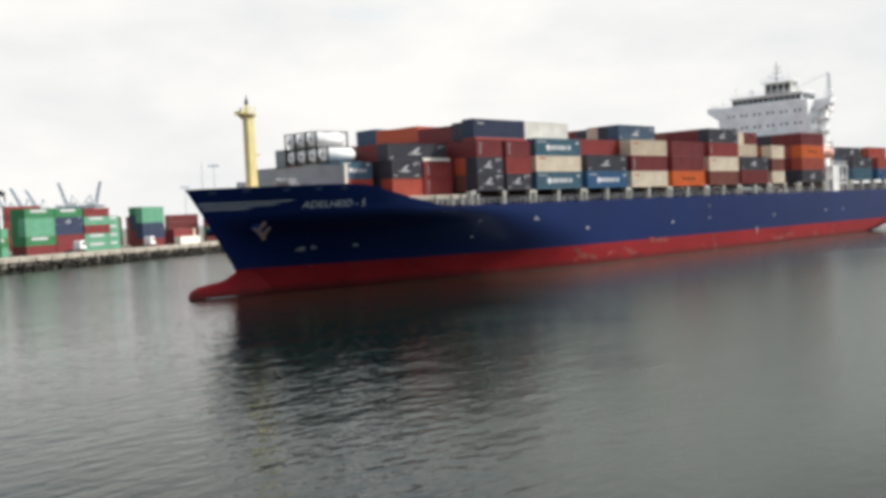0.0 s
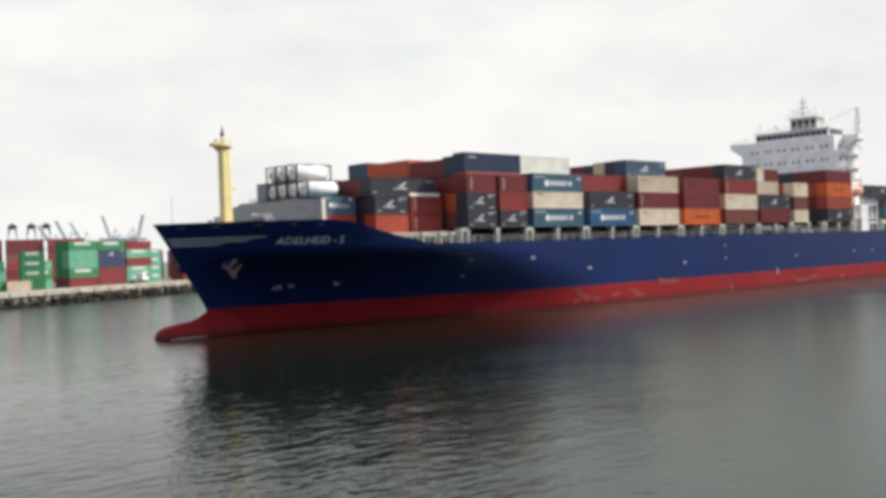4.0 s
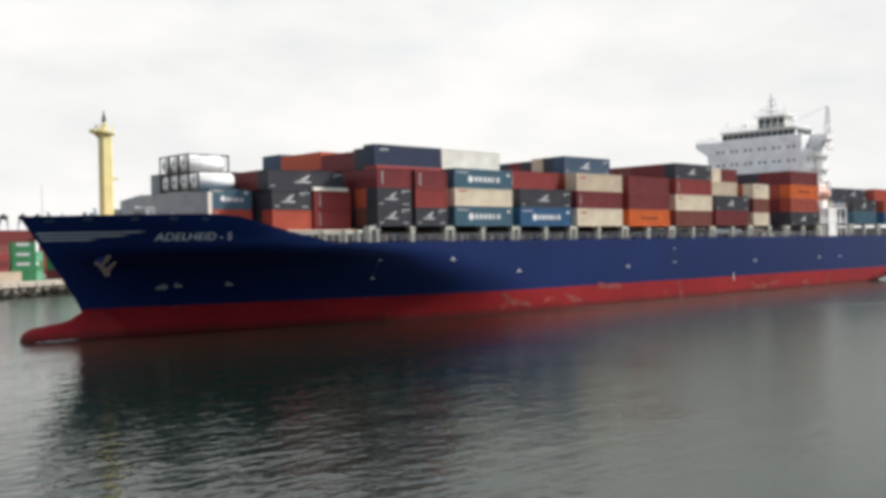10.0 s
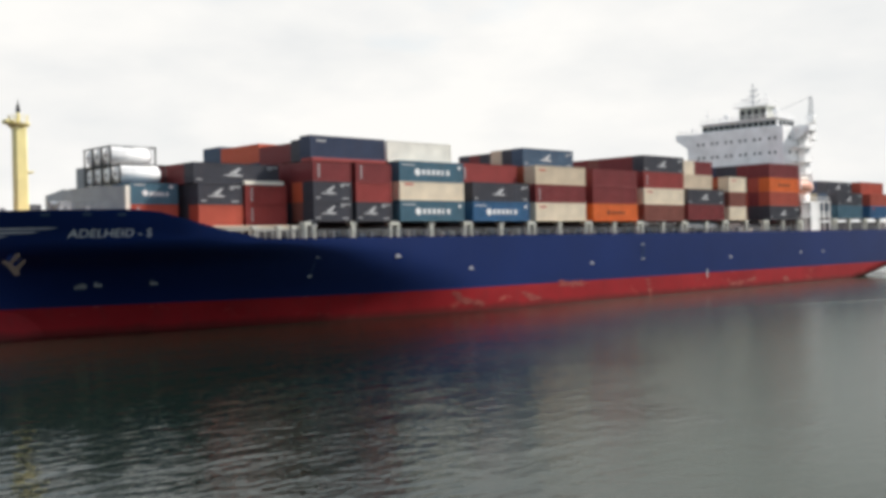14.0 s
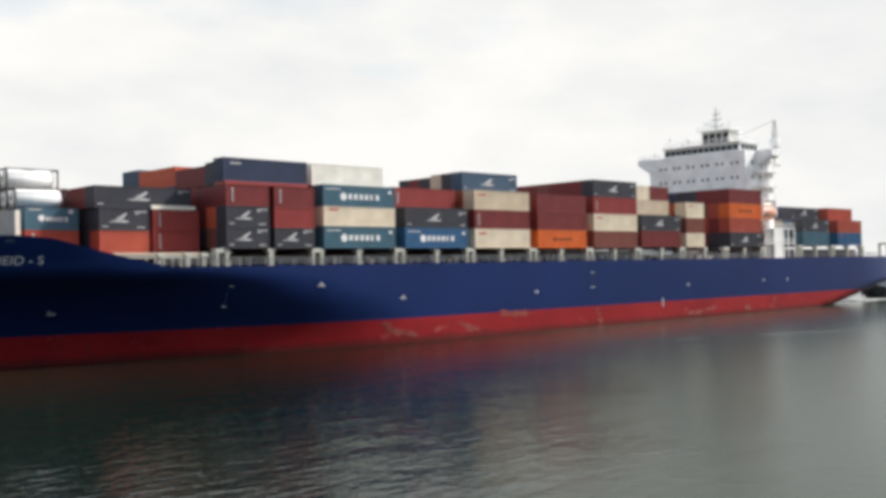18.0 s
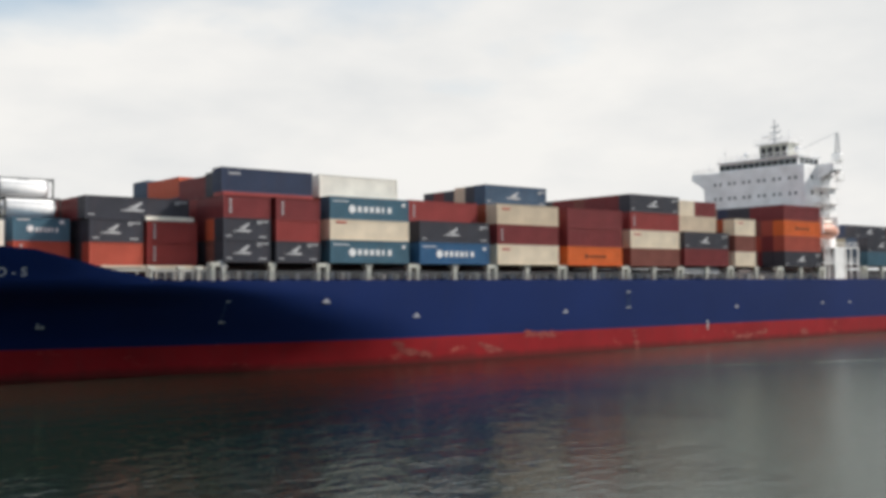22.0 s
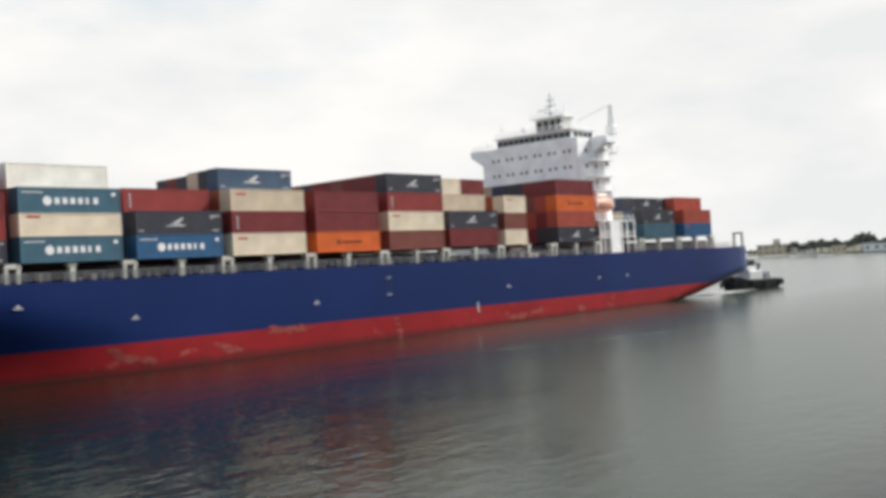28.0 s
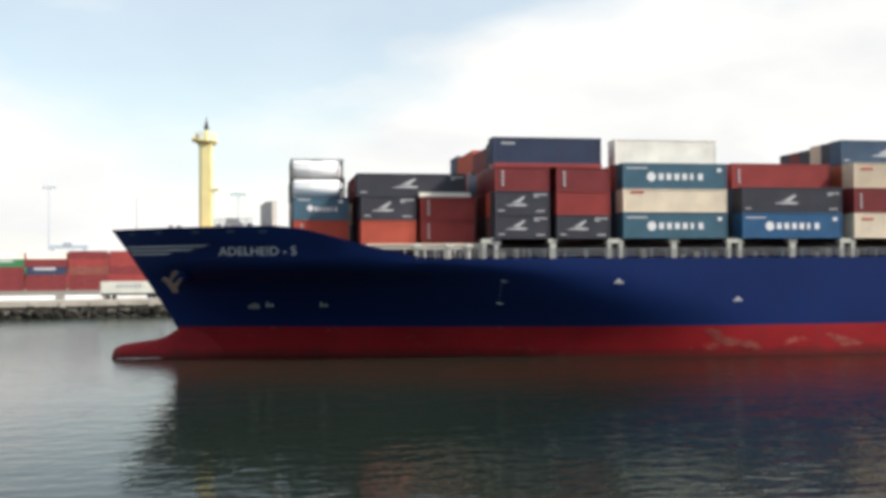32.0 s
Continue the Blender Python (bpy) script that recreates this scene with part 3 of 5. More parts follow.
for x, z in ((-38.9, 5.75), (-32.9, 5.75)):
    bm = bmesh.new()
    for dx in (0, 0.5):
        for dz in (0, 0.42):
            box(bm, x + dx, x + dx + 0.38, side_y(x + 0.4, z + 0.4) - 0.06, side_y(x + 0.4, z + 0.4) + 0.3, z + dz, z + dz + 0.3)
    part("thruster_mark", bm, PAINT["grey"], ship, "white thruster warning mark")
on_side([(-40.9, 5.5), (-39.6, 5.5), (-39.6, 5.95), (-40.1, 6.2), (-40.9, 5.9)], PAINT["grey"], "bulb_mark", "white bulbous bow symbol")
for x, z in ((-0.6, 8.25), (13.4, 6.15), (41.4, 6.1), (84.2, 6.1), (122.0, 6.3), (112.0, 6.3)):
    bm = bmesh.new()
    prism(bm, [(x - 0.55, z), (x + 0.55, z), (x + 0.55, z + 0.14), (x - 0.55, z + 0.14)], -0.03, 0.2)
    prism(bm, [(x - 0.26, z + 0.2), (x + 0.26, z + 0.2), (x + 0.1, z + 0.46), (x - 0.1, z + 0.46)], -0.03, 0.2)
    part("tug_mark", bm, LETTER, ship, "small white push-point mark")
for x, z0 in ((-13.2, 6.0), (55.6, 6.5)):
    for z, w in ((z0, 0.55), (z0 + 2.5, 0.45)):
        part("draught_figure", box(bmesh.new(), x - w, x + w, side_y(x, z) - 0.06, side_y(x, z) + 0.3, z, z + 0.2), PAINT["grey"], ship, "faded white draught mark")
    for k in range(4):
        z = z0 + 0.42 + 0.52 * k
        for dx in (-0.42, 0.3):
            part("draught_figure", box(bmesh.new(), x + dx, x + dx + 0.12, side_y(x, z) - 0.05, side_y(x, z) + 0.3, z, z + 0.34), PAINT["steel_blue"], ship, "faded draught figure")
bm = bmesh.new()
box(bm, 75.7, 76.0, -0.04, 0.2, 2.5, 4.1)
part("draught_bar", bm, LETTER, ship, "bright white draught bar amidships")
SCRAPE = mottled("scraped_primer", (0.28, 0.036, 0.034), (0.38, 0.095, 0.075), 0.9, 0.8)


def scrape(x, z, length, drop, seed):
    """A ragged scrape along the side, made of thin torn flakes."""
    rnd = random.Random(seed)
    bm = bmesh.new()
    for _ in range(int(10 + length * 5)):
        u = rnd.random()
        cx, cz = x + length * u, z - drop * u + rnd.gauss(0, 0.22)
        w, h, proud = rnd.uniform(0.3, 1.1), rnd.uniform(0.08, 0.26), rnd.uniform(0.01, 0.03)
        pts = [(cx + w * math.cos(a) * rnd.uniform(0.4, 1.2), cz + h * math.sin(a) * rnd.uniform(0.4, 1.3)) for a in (0.3, 0.8, 1.2, 1.7, 2.1, 2.7, 3.2, 3.7, 4.2, 4.8, 5.3, 5.8)]
        bm.faces.new([bm.verts.new((px, side_y(px, pz) - proud, pz)) for px, pz in pts])
    return tagged(part("scrape_mark", bm, SCRAPE, ship), "pale scrape through the red paint", kind="stuff")


for k, (x, z, ln, drop) in enumerate(((10.2, 3.0, 2.2, 1.6), (12.2, 1.5, 3.6, 0.5), (24.6, 1.9, 3.4, 0.8), (33.0, 3.0, 6.0, 0.0), (57.0, 3.0, 0.5, 2.6), (84.0, 0.9, 9.0, -0.6), (104.5, 1.3, 2.0, 0.2))):
    scrape(x, z, ln, drop, 20 + k)

# forecastle: bulwark cap, deck gear, foremast, breakwater
def rail(points, height=1.05, gap=1.6, r=0.035):
    bm = bmesh.new()
    for a, b in zip(points, points[1:]):
        a, b = Vector(a), Vector(b)
        n = max(1, round((b - a).length / gap))
        for k in range(n):
            p = a.lerp(b, k / n)
            tube(bm, p, p + Vector((0, 0, height)), r, n=5)
        for h in (0.35, 0.7, 1.0):
            tube(bm, a + Vector((0, 0, h * height)), b + Vector((0, 0, h * height)), r, n=5)
    return bm


MAST_Y = 15.1
def mast_box():
    """A plated mast of oblong section, narrowing upward, with a pole on its head."""
    bm = bmesh.new()
    rings = []
    for z, a, c in ((14.5, 0.74, 0.58), (19.4, 0.72, 0.55), (25.0, 0.70, 0.52)):
        cut = 0.18
        ring = [(a, c - cut), (a - cut, c), (cut - a, c), (-a, c - cut), (-a, cut - c), (cut - a, -c), (a - cut, -c), (a, cut - c)]
        rings.append([bm.verts.new((-45.70 + dx, MAST_Y - 0.35 + dy, z)) for dx, dy in ring])
    for p, q in zip(rings, rings[1:]):
        for i in range(8):
            bm.faces.new((p[i], p[(i + 1) % 8], q[(i + 1) % 8], q[i]))
    bm.faces.new(rings[-1])
    return tube(bm, (-45.70, MAST_Y, 25.0), (-45.70, MAST_Y, 26.4), 0.28, 0.18)


mast = part("foremast", mast_box(), PAINT["mast"], ship, "pale yellow foremast with platforms", smooth=False)
bm = bmesh.new()
tube(bm, (-45.70, MAST_Y, 24.4), (-45.70, MAST_Y, 25.0), 0.75, 1.32, 16)
tube(bm, (-45.70, MAST_Y, 25.0), (-45.70, MAST_Y, 25.15), 1.32, 1.32, 16)
part("crow_platform", bm, PAINT["mast"], mast)
bm = bmesh.new()
box(bm, -45.70, -44.35, MAST_Y - 0.9, MAST_Y + 0.6, 19.3, 19.5)
box(bm, -45.70, -44.90, MAST_Y - 0.3, MAST_Y + 0.3, 18.7, 19.3)
part("light_bracket", bm, PAINT["mast"], mast)
bm = bmesh.new()
tube(bm, (-45.70, MAST_Y, 26.1), (-45.70, MAST_Y, 27.9), 0.12, 0.05, 8)
tube(bm, (-45.70, MAST_Y, 26.5), (-45.70, MAST_Y, 27.4), 0.3, 0.12, 10)
part("mast_lamp", bm, PAINT["dark"], mast, "dark navigation light on the masthead")
part("forward_lamp", tube(bmesh.new(), (-46.75, MAST_Y, 25.1), (-46.75, MAST_Y, 25.9), 0.16, 0.12, 8), PAINT["dark"], mast)
part("look_out_box", box(bmesh.new(), -47.35, -46.3, MAST_Y - 0.7, MAST_Y + 0.7, 25.0, 25.5, 0.1), PAINT["mast"], mast)
part("platform_rail", rail([(-46.90, MAST_Y - 0.4, 25.1), (-46.00, MAST_Y - 1.24, 25.1), (-45.10, MAST_Y - 1.13, 25.1), (-44.50, MAST_Y, 25.1)], 0.9, 0.7), PAINT["mast"], mast)
bm = bmesh.new()
for k in range(18):
    tube(bm, (-46.50, MAST_Y - 0.35 - 0.25, 15.2 + 0.5 * k), (-46.50, MAST_Y - 0.35 + 0.25, 15.2 + 0.5 * k), 0.025, n=5)
for dy in (-0.25, 0.25):
    tube(bm, (-46.50, MAST_Y - 0.35 + dy, 14.8), (-46.50, MAST_Y - 0.35 + dy, 24.8), 0.03, n=5)
part("ladder", bm, PAINT["mast"], mast)
part("jackstaff", tube(bmesh.new(), (-53.6, HALF, 14.5), (-53.6, HALF, 18.4), 0.045, 0.025, 6), PAINT["grey"], ship, "thin grey jackstaff at the stem head")
for x0, x1 in ((-44.4, -40.2),):
    part("bulwark_rail", rail([(x, side_y(x, 14.5) + 0.35, 14.55) for x in (x0, (x0 + x1) / 2, x1)], 0.9, 0.9), PAINT["grey"], ship, "short grey rail on the forecastle")
for x, y in ((-49.5, 12.5), (-44.0, 8.0), (-41.5, 6.5)):
    bm = bmesh.new()
    tube(bm, (x, y, 14.6), (x, y, 15.1), 0.3, n=10)
    tube(bm, (x + 0.9, y, 14.6), (x + 0.9, y, 15.1), 0.3, n=10)
    box(bm, x - 0.4, x + 1.3, y - 0.4, y + 0.4, 14.55, 14.75)
    part("bollard", bm, PAINT["grey"], ship, "grey mooring bollards")
for x, y in ((-42.6, 11.0), (-42.6, 20.0)):
    bm = bmesh.new()
    tube(bm, (x, y - 1.3, 15.3), (x, y + 1.3, 15.3), 0.55, n=14)
    box(bm, x - 0.7, x + 0.7, y + 1.3, y + 2.0, 14.6, 15.9, 0.1)
    box(bm, x - 0.7, x + 0.7, y - 1.5, y - 1.3, 14.6, 15.8)
    part("windlass", bm, PAINT["grey"], ship, "grey anchor windlass")
def breakwater(sign):
    """One wing of the vee-shaped plate: from the ship's side forward to the centre line."""
    bm = bmesh.new()
    a, b = (-38.1, HALF - sign * 11.5), (-39.5, HALF)
    rows = []
    for x, y, z1 in ((*a, 17.35), (a[0] * 0.3 + b[0] * 0.7, a[1] * 0.3 + b[1] * 0.7, 17.75), (a[0] * 0.29 + b[0] * 0.71, a[1] * 0.29 + b[1] * 0.71, 17.55), (*b, 17.6)):
        rows.append([bm.verts.new((x + dx, y, z)) for dx in (0, 0.15) for z in (14.3, z1)])
    for p, q in zip(rows, rows[1:]):
        bm.faces.new((p[0], q[0], q[1], p[1])), bm.faces.new((p[2], p[3], q[3], q[2])), bm.faces.new((p[1], q[1], q[3], p[3]))
    bm.faces.new(rows[0][:2] + rows[0][:1:-1])
    return bm


for sign in (1, -1):
    bw = part("breakwater", breakwater(sign), PAINT["grey"], ship, "grey vee-shaped breakwater plate ahead of the cargo")
    part("breakwater_flange", box(bmesh.new(), -38.2, -37.7, HALF - sign * 11.5 - 0.12, HALF - sign * 11.5 + 0.12, 14.3, 17.4), PAINT["pale"], bw)

# deck, hatch coamings and the row of pedestals
bm = bmesh.new()
box(bm, -29, 112, 3.2, 29.0, 10.6, 12.72, 0.1)
part("hatch_coaming", bm, PAINT["coaming"], ship, "dull grey-brown hatch coaming under the cargo")
bm = bmesh.new()
box(bm, 127, 162, 3.2, 29.0, 10.6, 12.9, 0.1)
part("hatch_coaming", bm, PAINT["coaming"], ship)
bm = bmesh.new()
part("forward_hatch", box(bm, -36.4, -29.6, 6.4, 26.0, 11.0, 12.84), PAINT["dark"], ship)


def pedestal(x, wide, z1=13.15):
    bm = bmesh.new()
    if wide:
        for dx in (-0.85, 0.5):
            box(bm, x + dx, x + dx + 0.4, 0.25, 0.95, 11.0, z1 - 0.45)
        box(bm, x - 0.95, x + 1.0, 0.2, 1.3, z1 - 0.5, z1)
    else:
        box(bm, x - 0.32, x + 0.32, 0.25, 0.95, 11.0, z1 - 0.4)
        box(bm, x - 0.55, x + 0.55, 0.2, 1.3, z1 - 0.4, z1)
    return bm


for x, wide in ((-15.0, 1), (-8.0, 0), (-0.9, 1), (6.0, 0), (13.2, 1), (20.3, 0), (27.1, 1), (33.9, 0), (41.1, 1), (48.1, 0), (55.4, 1), (62.4, 0), (69.1, 1), (76.4, 0), (83.1, 1), (90.9, 0), (98.4, 1), (105.4, 0), (112.6, 1), (128.8, 1), (136.0, 0), (144.0, 1), (151.5, 0), (159.0, 1)):
    part("pedestal", pedestal(x, wide, 13.15 + (0.55 if x > 120 else 0.15 if x > 80 else 0)), PAINT["pedestal"], ship, "off-white steel container pedestal")
part("deck_rail", rail([(-23, 0.2, 11.05), (40, 0.15, 11.05), (112, 0.15, 11.05)], 1.0, 2.3), PAINT["grey"], ship, "thin grey deck railing")
part("deck_rail", rail([(124, 0.15, 11.05), (158, 0.2, 11.05), (174, 1.9, 11.05), (174.6, 30, 11.05)], 1.0, 2.3), PAINT["grey"], ship)
for k in range(84):
    x = -14 + 1.5 * k + random.uniform(-0.6, 0.6)
    part("deck_fitting", box(bmesh.new(), x, x + random.uniform(0.2, 0.7), 1.6, 2.4, 11.0, 11.0 + random.uniform(0.4, 1.2)), PAINT[random.choice(("grey", "pedestal", "steel_blue"))], ship, "small grey vent or locker at the deck edge")
for dx, r in ((0.0, 0.3), (2.2, 0.25), (3.6, 0.35), (-3.5, 0.2)):
    bm = tube(bmesh.new(), (-19.5 + dx, 0.8, 11.0), (-19.5 + dx, 0.8, 12.3), r, r * 0.8, 8)
    part("deck_vent", box(bm, -19.9 + dx, -19.1 + dx, 0.4, 1.2, 12.2, 12.6, 0.05), PAINT["pedestal"], ship, "off-white mushroom vent beside the forward hatch")
part("hatch_rail", box(bmesh.new(), -28.0, -16.0, 1.6, 1.8, 12.1, 12.55), PAINT["pedestal"], ship)
for k in range(9):
    part("walkway_post", box(bmesh.new(), -24.2 + 1.1 * k, -24.05 + 1.1 * k, 1.6, 1.75, 11.0, 12.1), PAINT["pedestal"], ship)
part("forward_walkway", box(bmesh.new(), -28.2, -15.6, 1.5, 3.2, 12.5, 12.7), PAINT["cream"], ship, "pale walkway along the forward hatch")
bm = bmesh.new()
tube(bm, (-14.4, 0.5, 11.0), (-14.4, 0.5, 13.2), 0.22, 0.22, 8)
box(bm, -14.9, -13.9, 0.2, 0.8, 12.5, 13.3, 0.06)
part("deck_locker", bm, LETTER, ship, "bright white deck locker")
bm = bmesh.new()
for z in (12.2, 12.5, 12.8):
    tube(bm, (70.0, 0.6, z), (80.0, 0.6, z), 0.1, n=6)
part("gangway", box(bm, 70.0, 80.0, 0.4, 1.4, 12.0, 12.15), PAINT["grey"], ship, "stowed grey gangway")

# the deckhouse aft
house = bmesh.new()
box(house, 114.6, 125.0, 5.0, 29.2, 11.0, 34.2, 0.12)
house = part("deckhouse", house, PAINT["house"], ship, "tall white deckhouse with a plain flat front")
for z in (24.9, 28.15, 31.3):
    for k in range(12):
        if z < 26 and k > 10:
            continue
        y = 6.6 + 3.6 * (k // 2) + 1.35 * (k % 2)
        part("window", box(bmesh.new(), 114.54, 114.7, y, y + 0.5, z, z + 0.58), GLASS, house, "small dark deckhouse window")
for z in (14, 17, 20.5, 24.9, 28.15, 31.3):
    for x in (117.2, 120.6):
        part("window", box(bmesh.new(), x, x + 0.6, 4.94, 5.1, z, z + 0.75), GLASS, house)


def bridge_wing(x0, x1, y0, y1):
    """An open wing that reaches out from the house at y0, walled breast-high, its underside tapering to the tip."""
    bm = bmesh.new()
    t = math.copysign(0.15, y0 - y1)
    for x in (x0, x1 - 0.15):
        v = [bm.verts.new((x + dx, y, z)) for dx in (0, 0.15) for y, z in ((y0, 30.9), (y0, 34.3), (y1, 34.3), (y1, 33.0))]
        for q in ((0, 1, 2, 3), (7, 6, 5, 4), (0, 4, 5, 1), (1, 5, 6, 2), (2, 6, 7, 3), (3, 7, 4, 0)):
            bm.faces.new([v[i] for i in q])
    box(bm, x0 + 0.15, x1 - 0.15, min(y0, y1), max(y0, y1), 33.0, 33.2)
    box(bm, x0 + 0.15, x1 - 0.15, min(y1, y1 + t), max(y1, y1 + t), 33.2, 34.3)
    return bm


bridge = part("bridge_wing", bridge_wing(114.7, 118.4, 29.2, 32.4), PAINT["house"], ship, "white open bridge wing, tapering underneath")
part("bridge_wing", bridge_wing(119.2, 122.6, 5.0, 1.2), PAINT["house"], ship)
wheel = part("wheelhouse", box(box(bmesh.new(), 115.2, 123.0, 6.6, 25.6, 33.3, 36.0, 0.1), 114.8, 123.4, 6.2, 26.0, 36.0, 36.25), PAINT["house"], ship, "white wheelhouse with a dark window band")
for k in range(13):
    part("window", box(bmesh.new(), 115.1, 115.3, 6.9 + 1.43 * k, 8.1 + 1.43 * k, 34.5, 35.6), GLASS, wheel, "dark wheelhouse window")
for k in range(4):
    part("window", box(bmesh.new(), 116.0 + 1.7 * k, 117.3 + 1.7 * k, 6.52, 6.7, 34.5, 35.6), GLASS, wheel)
part("monkey_rail", rail([(115, 25.6, 36.25), (115, 6.6, 36.25), (123, 6.6, 36.25)], 1.0, 1.6), PAINT["white"], wheel)
part("wing_rail", rail([(114.7, 31.9, 34.4), (114.7, 26.0, 34.4)], 0.7, 1.2), PAINT["white"], bridge)
radar = bmesh.new()
box(radar, 119.6, 123.4, 11.4, 18.4, 36.2, 39.6)
for y in (11.6, 13.3, 15.0, 16.7):
    box(radar, 119.5, 123.5, y, y + 1.2, 37.0, 39.0)
radar = part("radar_mast", radar, PAINT["pedestal"], ship, "grey-buff radar mast house above the bridge")
# dark slabs on the front, painted as the shade of openings
for y in (11.8, 13.5, 15.2, 16.9):
    part("opening_shade", box(bmesh.new(), 119.44, 119.6, y - 0.1, y + 1.15, 36.9, 39.1), PAINT["dark"], radar)
part("mast_platform", box(bmesh.new(), 118.8, 124.2, 10.8, 19.2, 39.6, 39.8), PAINT["white"], radar)
part("mast_rail", rail([(118.8, 19.2, 39.8), (118.8, 10.8, 39.8), (124.2, 10.8, 39.8)], 0.9, 0.9), PAINT["white"], radar)
bm = tube(bmesh.new(), (121.8, 16.1, 39.8), (121.8, 16.1, 45.2), 0.28, 0.1, 8)
for z, w in ((41.0, 1.6), (42.4, 1.3), (43.6, 0.9)):
    tube(bm, (121.8, 16.1 - w, z), (121.8, 16.1 + w, z), 0.09, n=6)
    tube(bm, (121.8 - w, 16.1, z), (121.8 + w, 16.1, z), 0.09, n=6)
    tube(bm, (121.8, 16.1 - w, z), (121.8, 16.1 - w, z + 0.5), 0.12, n=6)
part("mast_pole", bm, PAINT["grey"], radar)
part("radar_scanner", box(bmesh.new(), 119.6, 119.9, 14.3, 17.9, 41.2, 41.55, 0.05), PAINT["white"], radar)
bm = tube(bmesh.new(), (124.6, 14.4, 36.2), (124.6, 14.4, 43.2), 0.2, 0.08, 8)
for z in (40.5, 41.8):
    tube(bm, (124.6, 13.6, z), (124.6, 15.2, z), 0.07, n=6)
part("signal_mast", bm, PAINT["white"], ship, "thin white signal mast")
for y, z1 in ((24.5, 39.5), (21.0, 38.2), (9.5, 38.6), (28.6, 36.5)):
    part("aerial", tube(tube(bmesh.new(), (116, y, 33.3), (116, y, z1), 0.08, 0.04, 6), (116, y, z1 - 1.5), (116, y, z1 - 1.0), 0.35, 0.25, 8), PAINT["white"], ship, "thin white aerial on the bridge roof")
for x, y in ((120, 9.6), (121, 22.5)):
    bm = bmesh.new()
    bmesh.ops.create_uvsphere(bm, u_segments=14, v_segments=8, radius=0.75)
    bmesh.ops.translate(bm, verts=bm.verts, vec=(x, y, 38.0))
    tube(bm, (x, y, 36.2), (x, y, 37.4), 0.15, n=6)
    part("radome", bm, PAINT["white"], ship, "white satellite dome", smooth=True)
funnel = part("funnel", box(box(bmesh.new(), 126.0, 132.5, 11.0, 21.0, 12.0, 33.5, 0.4), 127.0, 131.5, 13.0, 19.0, 33.5, 36.0, 0.3), PAINT["white"], ship, "white engine casing and funnel abaft the house")
bm = bmesh.new()
for dy in (-1.5, 0, 1.5):
    tube(bm, (129.2, 16 + dy, 35.9), (129.6, 16 + dy, 37.4), 0.4, n=10)
part("exhaust_pipe", bm, PAINT["dark"], funnel)
# port side: galleries, lifeboat station, stores crane
tower = part("side_house", box(bmesh.new(), 117.4, 121.0, 0.3, 5.0, 11.0, 17.2, 0.06), PAINT["white"], ship, "white deck-edge house with dark panels for doorways")
# flat dark panels carry the shade of open doorways
for x in (115.5, 121.9, 124.2):
    for z in (11.4, 14.4):
        part("doorway_shade", box(bmesh.new(), x, x + 1.5, 2.3, 2.5, z, z + 2.0), PAINT["dark"], tower, "dark panel painted as the shade of a doorway")
for z in (14.0, 17.2):
    part("side_gallery", box(bmesh.new(), 113.6, 126.6, 0.3, 5.0, z, z + 0.2), PAINT["white"], ship, "white gallery beside the house")
    part("gallery_rail", rail([(113.6, 0.4, z + 0.2), (126.6, 0.4, z + 0.2)], 1.0, 1.2), PAINT["white"], ship)
for x in (113.8, 115.2, 121.6, 123.6, 126.3):
    part("gallery_post", box(bmesh.new(), x, x + 0.25, 0.35, 0.6, 11.0, 17.2), PAINT["white"], ship)
boat = bmesh.new()
bmesh.ops.create_uvsphere(boat, u_segments=20, v_segments=12, radius=1.0)
for v in boat.verts:
    v.co = (117.4 + v.co.x * 4.2, 2.1 + v.co.y * 1.5, 20.6 + v.co.z * (1.5 if v.co.z > 0 else 1.6) - 0.15 * abs(v.co.x) ** 3)
boat = part("lifeboat", boat, PAINT["lifeboat"], ship, "orange enclosed lifeboat in its davits", smooth=True)
part("canopy", box(bmesh.new(), 115.6, 119.4, 1.4, 2.8, 21.8, 22.7, 0.3), PAINT["pale"], boat)
for x in (114.2, 119.6):
    bm = box(bmesh.new(), x, x + 0.35, 1.0, 5.0, 23.0, 23.4)
    box(bm, x, x + 0.35, 4.5, 5.0, 17.4, 23.0)
    box(bm, x, x + 0.35, 0.9, 1.3, 20.0, 23.2)
    part("davit", bm, PAINT["white"], ship, "white lifeboat davit arm")
for z in (23.4, 26.2, 29.4):
    part("landing", box(bmesh.new(), 117.5, 124.0, 2.6, 5.0, z, z + 0.2), PAINT["white"], ship, "white stair landing on the house side")
    part("landing_rail", rail([(117.5, 2.7, z + 0.2), (124.0, 2.7, z + 0.2)], 1.0, 1.3), PAINT["white"], ship)
part("stair_tower", box(bmesh.new(), 121.0, 123.0, 3.2, 5.0, 17.4, 33.0, 0.08), PAINT["white"], ship, "narrow white stair tower against the house side")
crane = part("stores_crane", tube(box(bmesh.new(), 124.4, 126.8, 3.2, 6.4, 31.2, 33.0, 0.1), (125.8, 4.2, 33.0), (125.8, 4.2, 36.4), 0.5, 0.45, 12), PAINT["white"], ship, "white stores crane with a raised jib")
part("crane_cab", box(bmesh.new(), 124.9, 126.7, 3.2, 5.0, 35.2, 37.0, 0.2), PAINT["white"], crane)
bm = bmesh.new()
for dy in (-0.45, 0.45):
    tube(bm, (126.0, 4.2 + dy, 37.0), (126.3, 4.4 + dy * 0.4, 41.4), 0.16, 0.1, 6)
for k in range(6):
    tube(bm, (126.0 + 0.05 * k, 3.8, 37.2 + 0.7 * k), (126.0 + 0.05 * k, 4.65, 37.5 + 0.7 * k), 0.06, n=5)
part("jib", bm, PAINT["grey"], crane)
